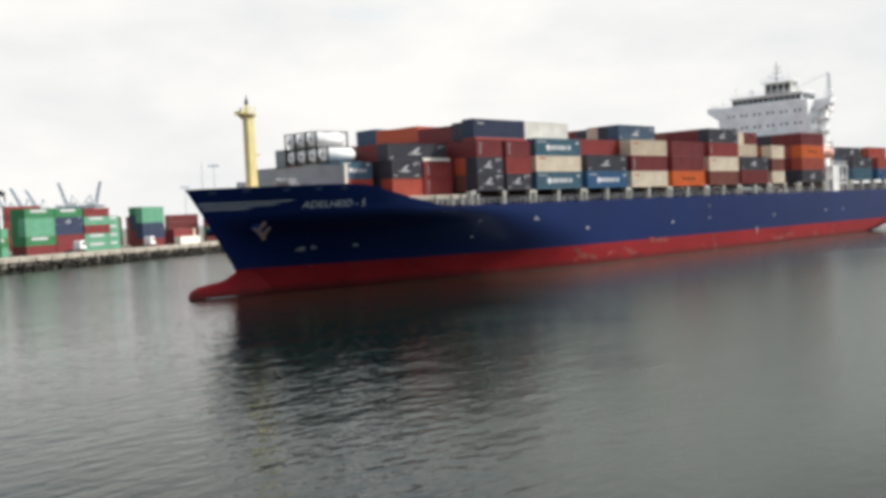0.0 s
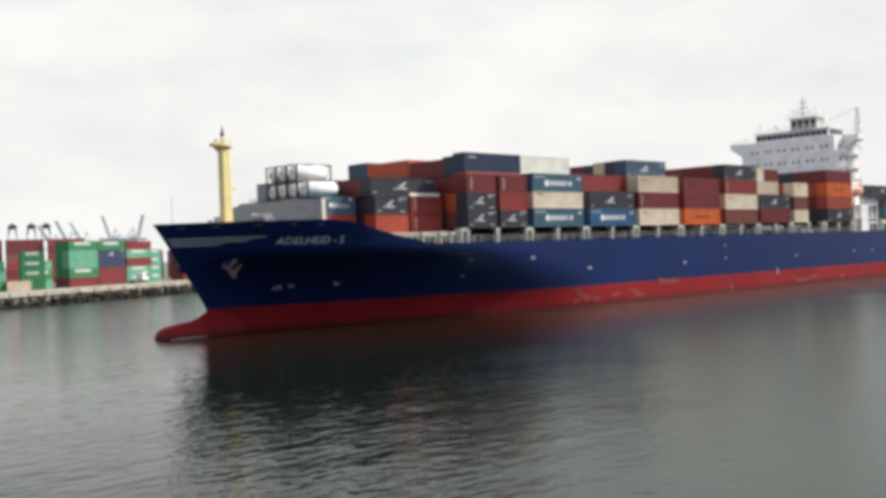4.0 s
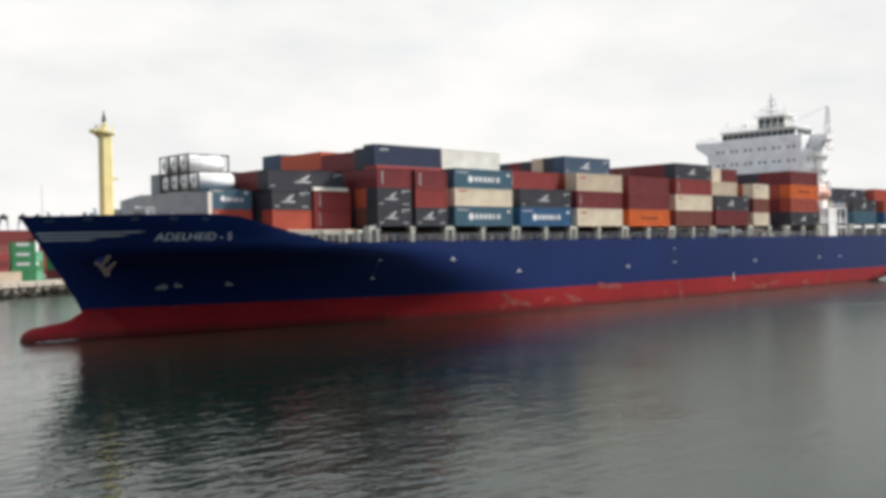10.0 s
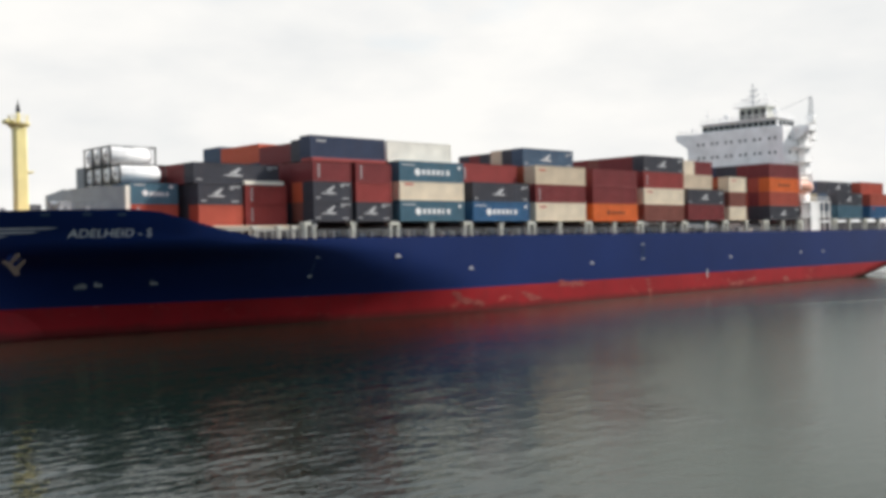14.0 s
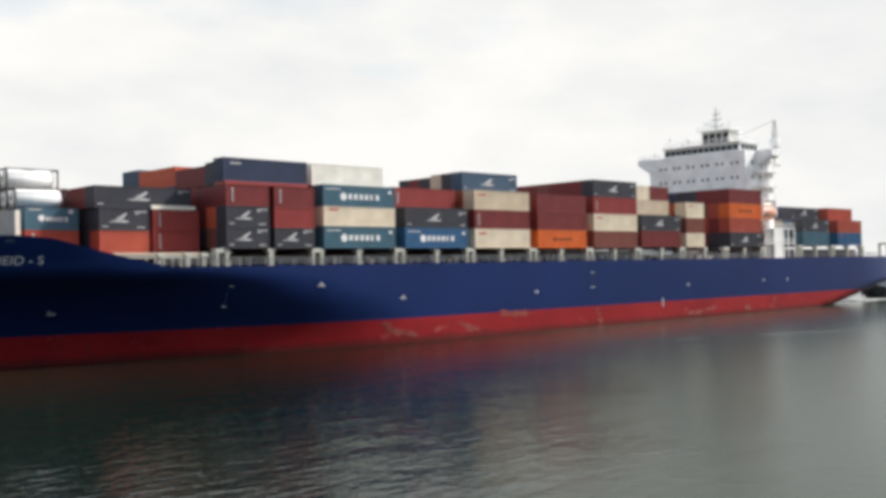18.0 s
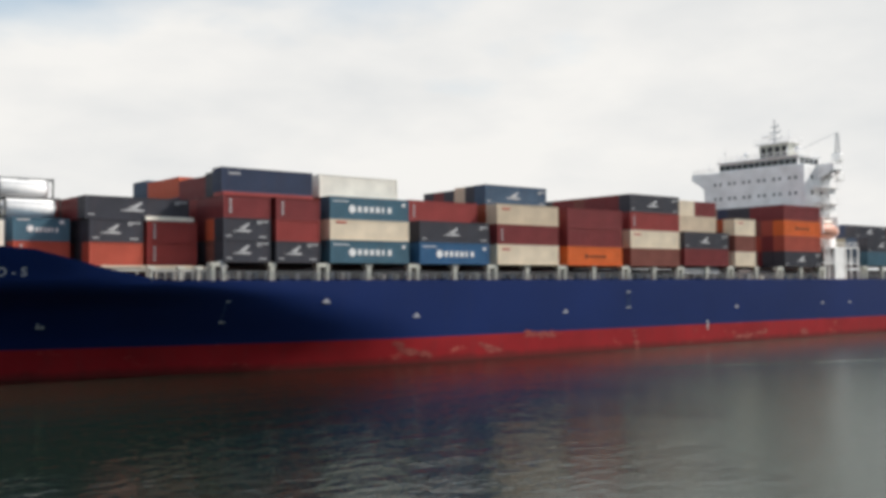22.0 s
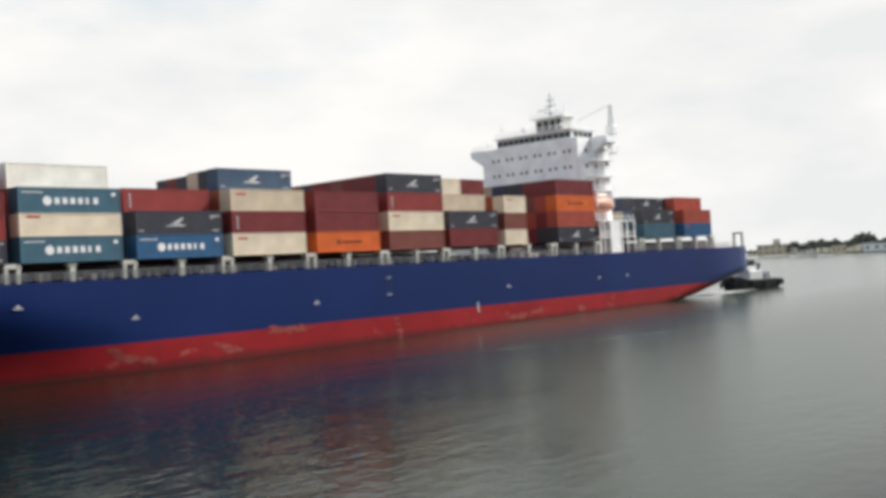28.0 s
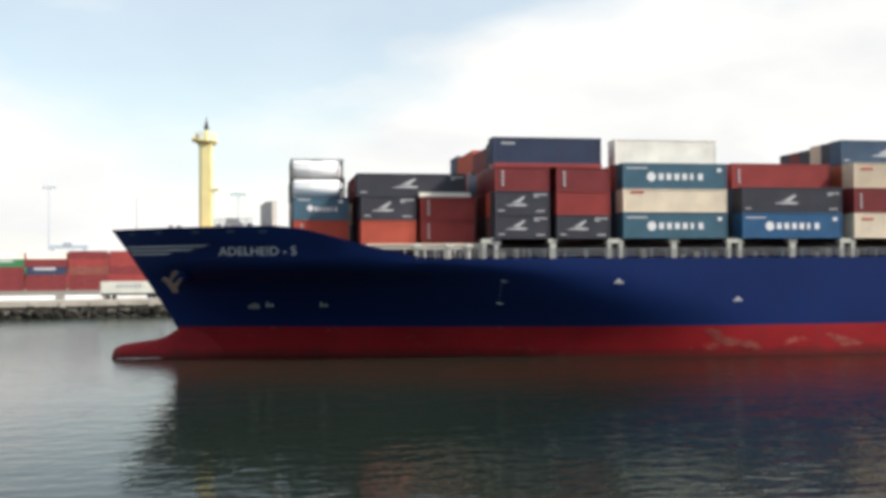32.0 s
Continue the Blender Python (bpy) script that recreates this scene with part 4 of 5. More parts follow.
part("stay_wire", tube(bmesh.new(), (126.2, 4.4, 41.3), (121.0, 12.0, 37.4), 0.05, n=5), PAINT["grey"], crane)
part("wing_brace", tube(bmesh.new(), (125.0, 3.8, 34.6), (118.4, 1.2, 31.4), 0.3, 0.25, 8), PAINT["white"], crane)
bm = bmesh.new()
for y in (1.95, 4.0):
    box(bm, 177.7, 178.15, y, y + 0.45, 11.0, 14.2)
box(bm, 177.7, 178.15, 1.95, 4.45, 14.0, 14.45)
part("stern_frame", bm, PAINT["grey"], ship, "grey fairlead frame at the stern")
bm = bmesh.new()
for x, y in ((166, 6), (168.5, 10), (166, 20), (163.5, 5)):
    tube(bm, (x, y - 0.9, 12.0), (x, y + 0.9, 12.0), 0.6, n=10)
    box(bm, x - 0.8, x + 0.8, y - 1.2, y + 1.2, 11.05, 11.5)
part("mooring_winches", bm, PAINT["grey"], ship, "grey mooring winches on the after deck")


# ---- containers ----
W = 2.44


def corrugated(length, height):
    """A container's shell: pressed steel sides and ends inside its corner frame."""
    bm = bmesh.new()

    def strip(run, at):
        n = max(2, int(run / 0.28))
        prof = []
        for k in range(n):
            a, s = 0.16 + (run - 0.32) * k / n, (run - 0.32) / n
            prof += [(a, 0.0), (a + 0.3 * s, 0.0), (a + 0.5 * s, 0.036), (a + 0.8 * s, 0.036)]
        prof.append((run - 0.16, 0.0))
        lo = [bm.verts.new(at(p, q, 0.14)) for p, q in prof]
        hi = [bm.verts.new(at(p, q, height - 0.1)) for p, q in prof]
        for i in range(len(prof) - 1):
            bm.faces.new((lo[i], lo[i + 1], hi[i + 1], hi[i]))

    strip(length, lambda p, q, z: (p, 0.03 + q, z))
    strip(length, lambda p, q, z: (p, W - 0.03 - q, z))
    strip(W, lambda p, q, z: (0.03 + q, p, z))
    strip(W, lambda p, q, z: (length - 0.03 - q, p, z))
    for z in (0.13, height - 0.05):
        bm.faces.new([bm.verts.new(v) for v in ((0.1, 0.1, z), (length - 0.1, 0.1, z), (length - 0.1, W - 0.1, z), (0.1, W - 0.1, z))])
    return as_mesh("container_shell", bm)


def frame_mesh(length, height):
    bm = bmesh.new()
    for x in (0, length - 0.16):
        for y in (0, W - 0.16):
            box(bm, x, x + 0.16, y, y + 0.16, 0, height)
    for y in (0, W - 0.1):
        for z in (0.02, height - 0.12):
            box(bm, 0.16, length - 0.16, y, y + 0.1, z, z + (0.14 if z < 1 else 0.1))
    for x in (0, length - 0.1):
        for z in (0.02, height - 0.12):
            box(bm, x, x + 0.1, 0.16, W - 0.16, z, z + 0.12)
    return as_mesh("corner_frame", bm)


def door_mesh(height):
    bm = bmesh.new()
    box(bm, -0.02, 0.03, 0, 1.04, 0.16, height - 0.14)
    for y in (0.28, 0.76):
        tube(bm, (-0.05, y, 0.1), (-0.05, y, height - 0.08), 0.025, n=5)
        box(bm, -0.07, -0.02, y - 0.05, y + 0.25, 1.0, 1.08)
    return as_mesh("container_door", bm)


SHELL = {}


MARKS = {}


def plate(x, z, w, h):
    """A thin raised bar of paint; alike bars share one mesh."""
    if (w, h) not in MARKS:
        MARKS[w, h] = as_mesh("letter_bar", prism(bmesh.new(), [(0, 0), (w, 0), (w, h), (0, h)], -0.012, 0.06))
    return "letter_bar", MARKS[w, h], pose(x, 0, z)


def shape(key, outline):
    if key not in MARKS:
        MARKS[key] = as_mesh("emblem", prism(bmesh.new(), outline, -0.012, 0.06))
    return "emblem", MARKS[key], pose(0, 0, 0)


def side_marks(style, length):
    """Plain shapes in the place of the lettering on a container's side."""
    big = length > 8
    if style == "wheel":
        c, r = (0.27 * length, 0.52) if big else (0.30 * length, 0.36)
        w, x = (0.86, c + 0.85) if big else (0.40, c + 0.55)
        return [shape((style, big), [(c + r * math.cos(a * math.pi / 8), 1.35 + r * math.sin(a * math.pi / 8)) for a in range(16)])] + [plate(x + k * w * 1.08, 1.0, w * (0.66 if k != 4 else 0.42), 0.72 if big else 0.5) for k in range(6)] + [plate(0.4, 2.25, 2.4 if big else 1.4, 0.11), plate(length - 1.1, 1.95, 0.5, 0.4)]
    if style == "bird":
        c, s = (0.46 * length, 1.0) if big else (0.42 * length, 0.85)
        return [shape((style, big, 1), [(c - 1.75 * s, 1.0), (c + 0.9 * s, 0.95), (c + 1.3 * s, 1.1), (c + 0.3 * s, 1.24), (c - 0.4 * s, 1.2), (c - 1.2 * s, 1.12)]), shape((style, big, 2), [(c - 0.8 * s, 1.32), (c + 0.2 * s, 1.33), (c + 0.95 * s, 1.95), (c + 0.75 * s, 2.05), (c - 0.1 * s, 1.62)])] + [plate(x, z, w, 0.14) for x, z, w in ((length - 1.75, 2.15, 1.5), (length - 1.75, 1.92, 0.55), (length - 1.5, 0.35, 1.0), (0.35, 0.4, 0.7))]
    if style == "band":
        return [plate(0.18 * length, 1.55, 0.55 * length, 0.75)]
    if style == "column":
        return [plate(0.75, 0.55 + 0.45 * k, 0.23, 0.31) for k in range(4)]
    if style == "corner":
        return [plate(0.9, 2.1, 1.5, 0.2)]
    c = 0.38 * length
    return [shape((style, big), [(c - 0.9, 1.1), (c - 0.35, 1.1), (c - 0.25, 1.5), (c - 0.5, 1.75), (c - 0.85, 1.6)])] + [plate(c + 0.1 + 0.55 * k, 1.25, 0.4, 0.27) for k in range(7)]


COLOUR_WORDS = {"maroon": "maroon", "red": "red", "brown": "red-brown", "orange": "bright orange", "rust_orange": "rust-orange", "vermilion": "bright orange-red", "slate": "dark slate", "navy": "navy blue", "steel_blue": "slate blue", "blue": "blue", "teal": "teal blue", "cream": "cream", "pale": "off-white", "tan": "tan", "grey": "grey", "green": "green", "mint": "mint green", "white": "white"}
STYLE_WORDS = {"wheel": "with round white emblem", "bird": "with white bird emblem", "column": "with white marks", "band": "with white band", "corner": "with small mark", "centre": "with dark marks", "": "with plain sides"}


def container(x, y, z, length, height, colour, style="", where="on deck", group="containers on the ship", afloat=True, turn=0.0, doors=True):
    key = (length, height)
    if key not in SHELL:
        SHELL[key] = (corrugated(length, height), frame_mesh(length, height), door_mesh(height))
    shell, fr, door = SHELL[key]
    size = "forty-foot" if length > 8 else "twenty-foot"
    ob = part("shipping_container", shell, PAINT[colour], None)
    tagged(ob, f"{COLOUR_WORDS[colour]} {size} container {STYLE_WORDS[style]}, {where}", "container", group)
    part("corner_frame", fr, PAINT[colour], ob)
    if doors:
        for dy in (0.17, 1.23):
            part("door", door, PAINT[colour], ob, m=pose(0.0, dy, 0))
    if style:
        for kind, me, m in side_marks(style, length):
            part(kind, me, LETTER_DARK if style == "centre" else LETTER_RED if style == "corner" and colour != "navy" else LETTER_BRIGHT if style == "wheel" else LETTER, ob, m=m)
    if afloat:
        aboard(ob, x, y, z, turn)
    else:
        ob.matrix_world = pose(x, y, z, 0, 0, turn)
    return ob


def stack(x, y, z, length, tiers, **kw):
    for height, colour, style in tiers:
        container(x, y, z, length, height, colour, style, **kw)
        z += height


L40, L20, H8, H9 = 12.19, 6.06, 2.59, 2.89
stack(-35.8, 7.0, 12.85, L20, [(H8, "rust_orange", "column"), (H8, "teal", "wheel")])
stack(-28.6, 4.0, 12.75, L20, [(H8, "rust_orange", ""), (H8, "slate", "bird")])
stack(-22.0, 4.0, 12.75, L20, [(H8, "red", "column"), (H8, "red", "column")])
stack(-14.5, 0.0, 13.15, L20, [(H8, "slate", "bird"), (H8, "slate", "bird"), (H8, "maroon", "column")])
stack(-7.6, 0.0, 13.15, L20, [(H8, "slate", "bird"), (H8, "red", ""), (H8, "maroon", "column")])
stack(0.0, 0.0, 13.2, L40, [(H9, "teal", "wheel"), (H8, "cream", "corner"), (H9, "teal", "wheel")])
stack(14.1, 0.0, 13.2, L40, [(H9, "blue", "wheel"), (H9, "slate", "bird")])
stack(27.9, 0.0, 13.2, L40, [(H9, "cream", "corner"), (H9, "maroon", "column"), (H9, "tan", "corner")])
stack(42.1, 0.0, 13.2, L40, [(H9, "orange", "centre"), (H9, "maroon", ""), (H9, "maroon", "")])
stack(56.4, 0.0, 13.2, L40, [(H9, "brown", ""), (H9, "cream", "corner"), (H9, "red", "column"), (H9, "slate", "bird")])
stack(70.0, 0.0, 13.35, L40, [(H9, "maroon", ""), (H9, "slate", "bird")])
stack(84.2, 0.0, 13.35, L20, [(H8, "cream", ""), (H9, "brown", ""), (H9, "cream", "corner")])
stack(99.6, 0.0, 13.4, L40, [(H9, "slate", "bird"), (H9, "rust_orange", ""), (H9, "orange", "centre"), (H9, "maroon", "")])
stack(129.6, 0.0, 13.75, L40, [(H9, "teal", ""), (H9, "slate", "bird")])
stack(146.2, 0.0, 13.75, L40, [(H9, "blue", "corner"), (H9, "rust_orange", "")])
# set back from the side, one column or more
top = dict(where="atop the cargo")
for k, c in enumerate(("slate", "maroon", "maroon", "maroon", "slate")):
    container(-29.0, 4.3 + 2.51 * k, 17.95, L40, H8, c, "bird" if not k else "", **top)
rack = part("flat_rack", box(bmesh.new(), -14.6, -2.4, 0.05, 2.5, 20.93, 21.35, 0.04), PAINT["red"], None)
aboard(tagged(rack, "folded red flat rack between containers", "flat rack"))
container(-14.6, 0.3, 21.36, L40, H9, "navy", "corner", **top)
for k, c in enumerate(("slate", "maroon", "maroon", "maroon", "vermilion", "vermilion", "vermilion", "vermilion", "steel_blue", "steel_blue")):
    container(-14.3, 2.75 + 2.5 * k, 21.02 + (0.6 if 4 <= k < 8 else 1.0 if k >= 8 else 0), L40, H8 if k else H9, c, "", **top)
container(0.0, 2.52, 21.6, L40, H9, "pale", "", **top)
container(27.9, 2.52, 21.95, L40, H9, "steel_blue", "bird", **top)
container(70.0, 2.52, 19.13, L40, H9, "tan", "", **top)
container(70.0, 2.52, 22.02, L20, H8, "cream", "", **top)
container(76.13, 2.52, 22.02, L20, H8, "maroon", "", **top)
for k, c in enumerate(("maroon", "maroon", "maroon", "brown", "maroon", "maroon", "slate", "maroon", "maroon", "brown", "maroon")):
    container(56.4, 2.52 + 2.51 * k, 21.87, L40, H9, c, "", **top)
container(129.6, 2.52, 19.6, L40, H8, "slate", "bird", **top)
container(147.0, 2.6, 19.6, L40, H9, "rust_orange", "", **top)
for k, c in enumerate(("slate", "tan", "slate", "maroon", "slate")):
    container(28.2, 5.04 + 2.51 * k, 21.95, L40, H9 if k < 2 else H8, c, "", **top)


def tank(x, y, z):
    """A tank in its lattice frame."""
    ob = tagged(new("tank_container"), "white cylindrical tank in a dark steel frame, atop the forward cargo", "container", "tank containers")
    bm = bmesh.new()
    prof = [(0.05, 0.0), (0.08, 0.55), (0.2, 0.9), (0.45, 1.06), (5.3, 1.06), (5.6, 0.9), (5.78, 0.55), (5.8, 0.0)]
    rings = [[bm.verts.new((px, 1.22 + r * math.cos(2 * math.pi * i / 18), 1.2 + r * math.sin(2 * math.pi * i / 18))) for i in range(18)] for px, r in prof]
    for a, b in zip(rings, rings[1:]):
        for i in range(18):
            bm.faces.new((a[i], a[(i + 1) % 18], b[(i + 1) % 18], b[i]))
    bmesh.ops.remove_doubles(bm, verts=bm.verts, dist=0.01)
    part("tank_shell", bm, PAINT["white"], ob, "white tank shell", smooth=True)
    for bx in (0.0, 5.94):
        fr = bmesh.new()
        for y0 in (0, 2.32):
            box(fr, bx, bx + 0.12, y0 - 0.05, y0 + 0.2, 0, 2.4)
        for z0 in (0, 2.28):
            box(fr, bx, bx + 0.12, 0.12, 2.32, z0, z0 + 0.12)
        for y0, z0 in ((0.1, 0.1), (2.34, 0.1), (0.1, 2.3), (2.34, 2.3)):
            tube(fr, (bx + 0.06, y0, z0), (bx + 0.06, 1.22 + (y0 - 1.22) * 0.8, 1.2 + (z0 - 1.2) * 0.8), 0.09, n=6)
        part("end_frame", fr, PAINT["dark"], ob)
    fr = bmesh.new()
    for y0 in (0.0, 2.34):
        for z0 in (0.0, 2.3):
            box(fr, 0.12, 5.94, y0, y0 + 0.1, z0, z0 + 0.1)
    part("side_rail", fr, PAINT["dark"], ob)
    part("manhole", tube(bmesh.new(), (-0.02, 1.22, 1.2), (0.3, 1.22, 1.2), 0.22, 0.22, 12), PAINT["coaming"], ob)
    box(cap := bmesh.new(), 2.4, 3.6, 0.9, 1.5, 2.26, 2.36)
    part("walkway", cap, PAINT["grey"], ob)
    aboard(ob, x, y, z)


z0 = 12.85 + 2 * H8
for k in range(1, 5):
    tank(-36.0, 7.0 + 2.5 * k, z0)
for k in range(2, 5):
    tank(-36.0, 7.0 + 2.5 * k, z0 + 2.4)
container(-36.0, 19.5, z0, L20, H8, "grey", "", **top)


def cargo_block(x, length, z, heights, y0=2.52, split=False, h=2.8):
    """The inner columns of one bay: heights gives the tiers of each column."""
    bm = bmesh.new()
    for c, n in enumerate(heights):
        y = y0 + 2.51 * c
        for k in range(n):
            for a, b in (((x, x + length / 2 - 0.04), (x + length / 2 + 0.04, x + length)) if split else ((x, x + length),)):
                box(bm, a, b, y, y + W, z + h * k + 0.02, z + h * (k + 1))
    ob = new("container_block", as_mesh("container_block", bm))
    ob.data.materials.append(STACK)
    tagged(ob, "inner columns of mixed red, brown and dark containers on deck", "containers", kind="stuff")
    aboard(ob)


cargo_block(-35.9, L20, 12.85, [2] * 7, 9.5, h=H8)
# shade of the gap ahead is put into these columns' dark colours
for k, cs in enumerate((("slate", "slate"), ("maroon", "slate"), ("slate", "maroon"))):
    stack(-28.6, 6.55 + 2.51 * k, 12.75, L20, [(H8, c, "") for c in cs], **top)
    stack(-22.0, 6.55 + 2.51 * k, 12.75, L20, [(H8, c, "") for c in cs], **top)
cargo_block(-28.6, L40 + 0.5, 12.75, [2, 3, 3, 3, 2, 2], 6.55 + 2.51 * 3, True, h=H8)
for k, cs in enumerate((("brown", "vermilion", "maroon"), ("slate", "maroon", "maroon"), ("maroon", "maroon", "red"))):
    stack(-14.4, 2.52 + 2.51 * k, 13.15, L20, [(H8, c, "") for c in cs], **top)
    stack(-7.6, 2.52 + 2.51 * k, 13.15, L20, [(H8, c, "") for c in cs], **top)
cargo_block(-14.4, L40 + 0.4, 13.15, [3], 2.52 + 2.51 * 3, True, h=2.615)
cargo_block(-14.4, L40 + 0.4, 13.15, [3] * 4, 2.52 + 2.51 * 4, True, h=2.815)
cargo_block(-14.4, L40 + 0.4, 13.15, [3] * 3, 2.52 + 2.51 * 8, True, h=2.95)
cargo_block(0.0, L40, 13.2, [3] * 11, 2.52, h=2.79)
container(14.1, 2.52, 13.2 + 2 * 2.92, L40, H9, "red", "column", **top)
cargo_block(14.1, L40, 13.2, [2] + [3] * 10, 2.52, h=2.915)
cargo_block(27.9, L40, 13.2, [3] * 11, 2.52, h=2.9)
cargo_block(42.1, L40, 13.2, [3] * 11, 2.52, h=2.92)
cargo_block(56.4, L40, 13.2, [3] * 11, 2.52, h=2.885)
cargo_block(70.0, L40, 13.35, [2, 3, 3, 4, 4, 4, 4, 4, 4, 4, 4], 2.52, h=2.86)
cargo_block(84.2, L20, 13.35, [3, 3, 3, 3, 4, 4, 4, 4, 4, 4, 4], 2.52, h=2.8)
for k, cs in enumerate((("slate", "maroon", "rust_orange", "maroon"), ("maroon", "rust_orange", "brown", "maroon"), ("slate", "maroon", "rust_orange", "slate"), ("maroon", "red", "brown", "slate"), ("slate", "brown", "maroon", "navy"))):
    stack(99.6, 2.52 + 2.51 * k, 13.4, L40, [(H9, c, "") for c in cs], **top)
cargo_block(99.6, L40, 13.4, [4] * 6, 2.52 + 2.51 * 5, h=2.9)
cargo_block(129.6, L40, 13.75, [2, 3, 3], 2.52, h=2.9)
cargo_block(129.6, L40, 13.75, [3, 3, 3, 2], 20.6, h=2.9)
cargo_block(146.2, L40, 13.75, [2, 3, 3, 3, 3, 3, 3, 3, 2], 2.52, h=2.9)
bm = bmesh.new()
bmw = box(bm, -22.2, -16.4, 3.9, 6.3, 17.94, 18.4)
cover = part("tarpaulin_cover", bmw, PAINT["pale"], None)
tagged(cover, "pale flat cover lying on a maroon container", "cover")
aboard(cover)


# ---- the tug at the stern ----
def tugboat():
    t = tagged(new("tugboat"), "dark-hulled harbour tug with a white wheelhouse, close under the ship's stern", "tugboat")
    bm = bmesh.new()
    n, rows = 16, []
    for z, k in ((-1.0, 0.82), (0.0, 0.93), (1.2, 1.0), (2.4, 1.04)):
        row = []
        for i in range(2 * n):
            a = math.pi * 2 * i / (2 * n)
            row.append(bm.verts.new((9.2 * k * math.copysign(abs(math.cos(a)) ** 0.7, math.cos(a)), 4.2 * k * math.copysign(abs(math.sin(a)) ** 0.6, math.sin(a)), z + 1.3 * max(0, -math.cos(a)) ** 3 * (z > 1))))
        rows.append(row)
    for a, b in zip(rows, rows[1:]):
        for i in range(2 * n):
            bm.faces.new((a[i], a[(i + 1) % (2 * n)], b[(i + 1) % (2 * n)], b[i]))
    bm.faces.new(rows[-1])
    part("hull", bm, PAINT["dark"], t, "black hull", smooth=False)
    for i in range(12):
        a = math.pi * 2 * i / 12
        tyre = bmesh.new()
        x, y = 9.3 * math.copysign(abs(math.cos(a)) ** 0.7, math.cos(a)), 4.3 * math.copysign(abs(math.sin(a)) ** 0.6, math.sin(a))
        tube(tyre, (x * 0.99, y * 0.99, 1.4), (x * 1.03, y * 1.07, 1.4), 0.75, 0.75, 12)
        part("tyre_fender", tyre, RUBBER, t)
    bm = bmesh.new()
    box(bm, -3.8, 1.4, -2.4, 2.4, 2.3, 4.8, 0.15)
    cabin = part("deckhouse", bm, PAINT["white"], t, "white deckhouse")
    bm = bmesh.new()
    box(bm, -4.2, -0.6, -1.9, 1.9, 4.7, 7.7, 0.2)
    box(bm, -4.5, -0.3, -2.1, 2.1, 7.65, 7.85)
    wheel2 = part("wheelhouse", bm, PAINT["white"], t, "white wheelhouse with dark windows")
    for y in (-1.94, 1.9):
        for k in range(3):
            part("window", box(bmesh.new(), -4.0 + 1.15 * k, -3.05 + 1.15 * k, y, y + 0.04, 6.1, 7.2), GLASS, wheel2)
    for x in (-4.24, -0.64):
        for k in range(3):
            part("window", box(bmesh.new(), x, x + 0.06, -1.7 + 1.2 * k, -0.8 + 1.2 * k, 6.1, 7.2), GLASS, wheel2)
    for y in (-1.6, 1.6):
        part("funnel", tube(bmesh.new(), (0.8, y, 4.7), (1.0, y, 6.6), 0.42, 0.36, 12), PAINT["dark"], t, "dark funnel")
    bm = tube(bmesh.new(), (-1.6, 0, 7.8), (-1.6, 0, 10.6), 0.12, 0.06, 8)
    tube(bm, (-1.6, -0.9, 9.0), (-1.6, 0.9, 9.0), 0.05, n=5)
    part("mast", bm, PAINT["white"], t)
    bm = bmesh.new()
    tube(bm, (5.5, -1.0, 3.4), (5.5, 1.0, 3.4), 0.8, n=12)
    box(bm, 4.6, 6.4, -1.4, 1.4, 2.3, 2.8)
    part("towing_winch", bm, PAINT["grey"], t)
    return t


aboard(tugboat(), 194.2, 8.0, 0, -12)

# foam that runs with the ship
def foam_patch(x, y, length, width, label, angle=0.0, pieces=26):
    bm = bmesh.new()
    for _ in range(pieces):
        u, v = random.random(), random.gauss(0, 0.3)
        cx, cy, r = u * length, v * width * (0.4 + 0.6 * u), random.uniform(0.25, 0.7) * width * 0.45
        pts = []
        for i in range(9):
            a = 2 * math.pi * i / 9
            q = r * random.uniform(0.5, 1.1)
            pts.append(bm.verts.new((cx + 2.2 * q * math.cos(a), cy + q * math.sin(a), 0.012 + 0.012 * random.random())))
        mid = bm.verts.new((cx, cy, 0.05))
        for i in range(9):
            bm.faces.new((pts[i], pts[(i + 1) % 9], mid))
    ob = new("wake_foam", as_mesh("wake_foam", bm))
    ob.data.materials.append(FOAM)
    tagged(ob, label, "foam", kind="stuff")
    return aboard(ob, x, y, 0.0, angle)


foam_patch(-55.4, 12.9, 4.6, 0.9, "white bow wave along the bulb", -4, 34)
foam_patch(152, 3.0, 30, 1.6, "pale churned water under the stern", 3, 40)
# white flecks here stand in for sky reflected on the water, besides wash
foam_patch(167, 7.5, 21, 5.5, "white flecks for sky-lit water and wash between stern and tug", 0, 170)
foam_patch(31, -26.2, 44, 0.32, "thin broken line of foam on the bow wave", -20, 60)

def wake_ridge(x, y, length, angle, height, width):
    """A long low wave that runs out from the ship."""
    bm = bmesh.new()
    n, prof = 40, [(-1.0, 0.0), (-0.5, 0.5), (0.0, 1.0), (0.45, 0.5), (1.0, 0.0)]
    rows = []
    for i in range(n + 1):
        u = i / n
        swell = math.sin(math.pi * min(1, u * 1.2)) ** 0.6 * (1 - 0.5 * u) if u < 0.83 else (1 - u) * 2.2
        bend = 0.04 * length * u * u
        rows.append([bm.verts.new((u * length, p * width + bend + 0.3 * math.sin(9 * u), 0.004 + q * height * max(0.02, swell))) for p, q in prof])
    for a, b in zip(rows, rows[1:]):
        for k in range(4):
            bm.faces.new((a[k], b[k], b[k + 1], a[k + 1]))
    ob = new("wake_wave", as_mesh("wake_wave", bm, True))
    ob.data.materials.append(WATER)
    tagged(ob, "low smooth wave running out from the ship", "wave", kind="stuff")
    return aboard(ob, x, y, 0, angle)


wake_ridge(22, -23.0, 78, -21.5, 0.13, 0.8)
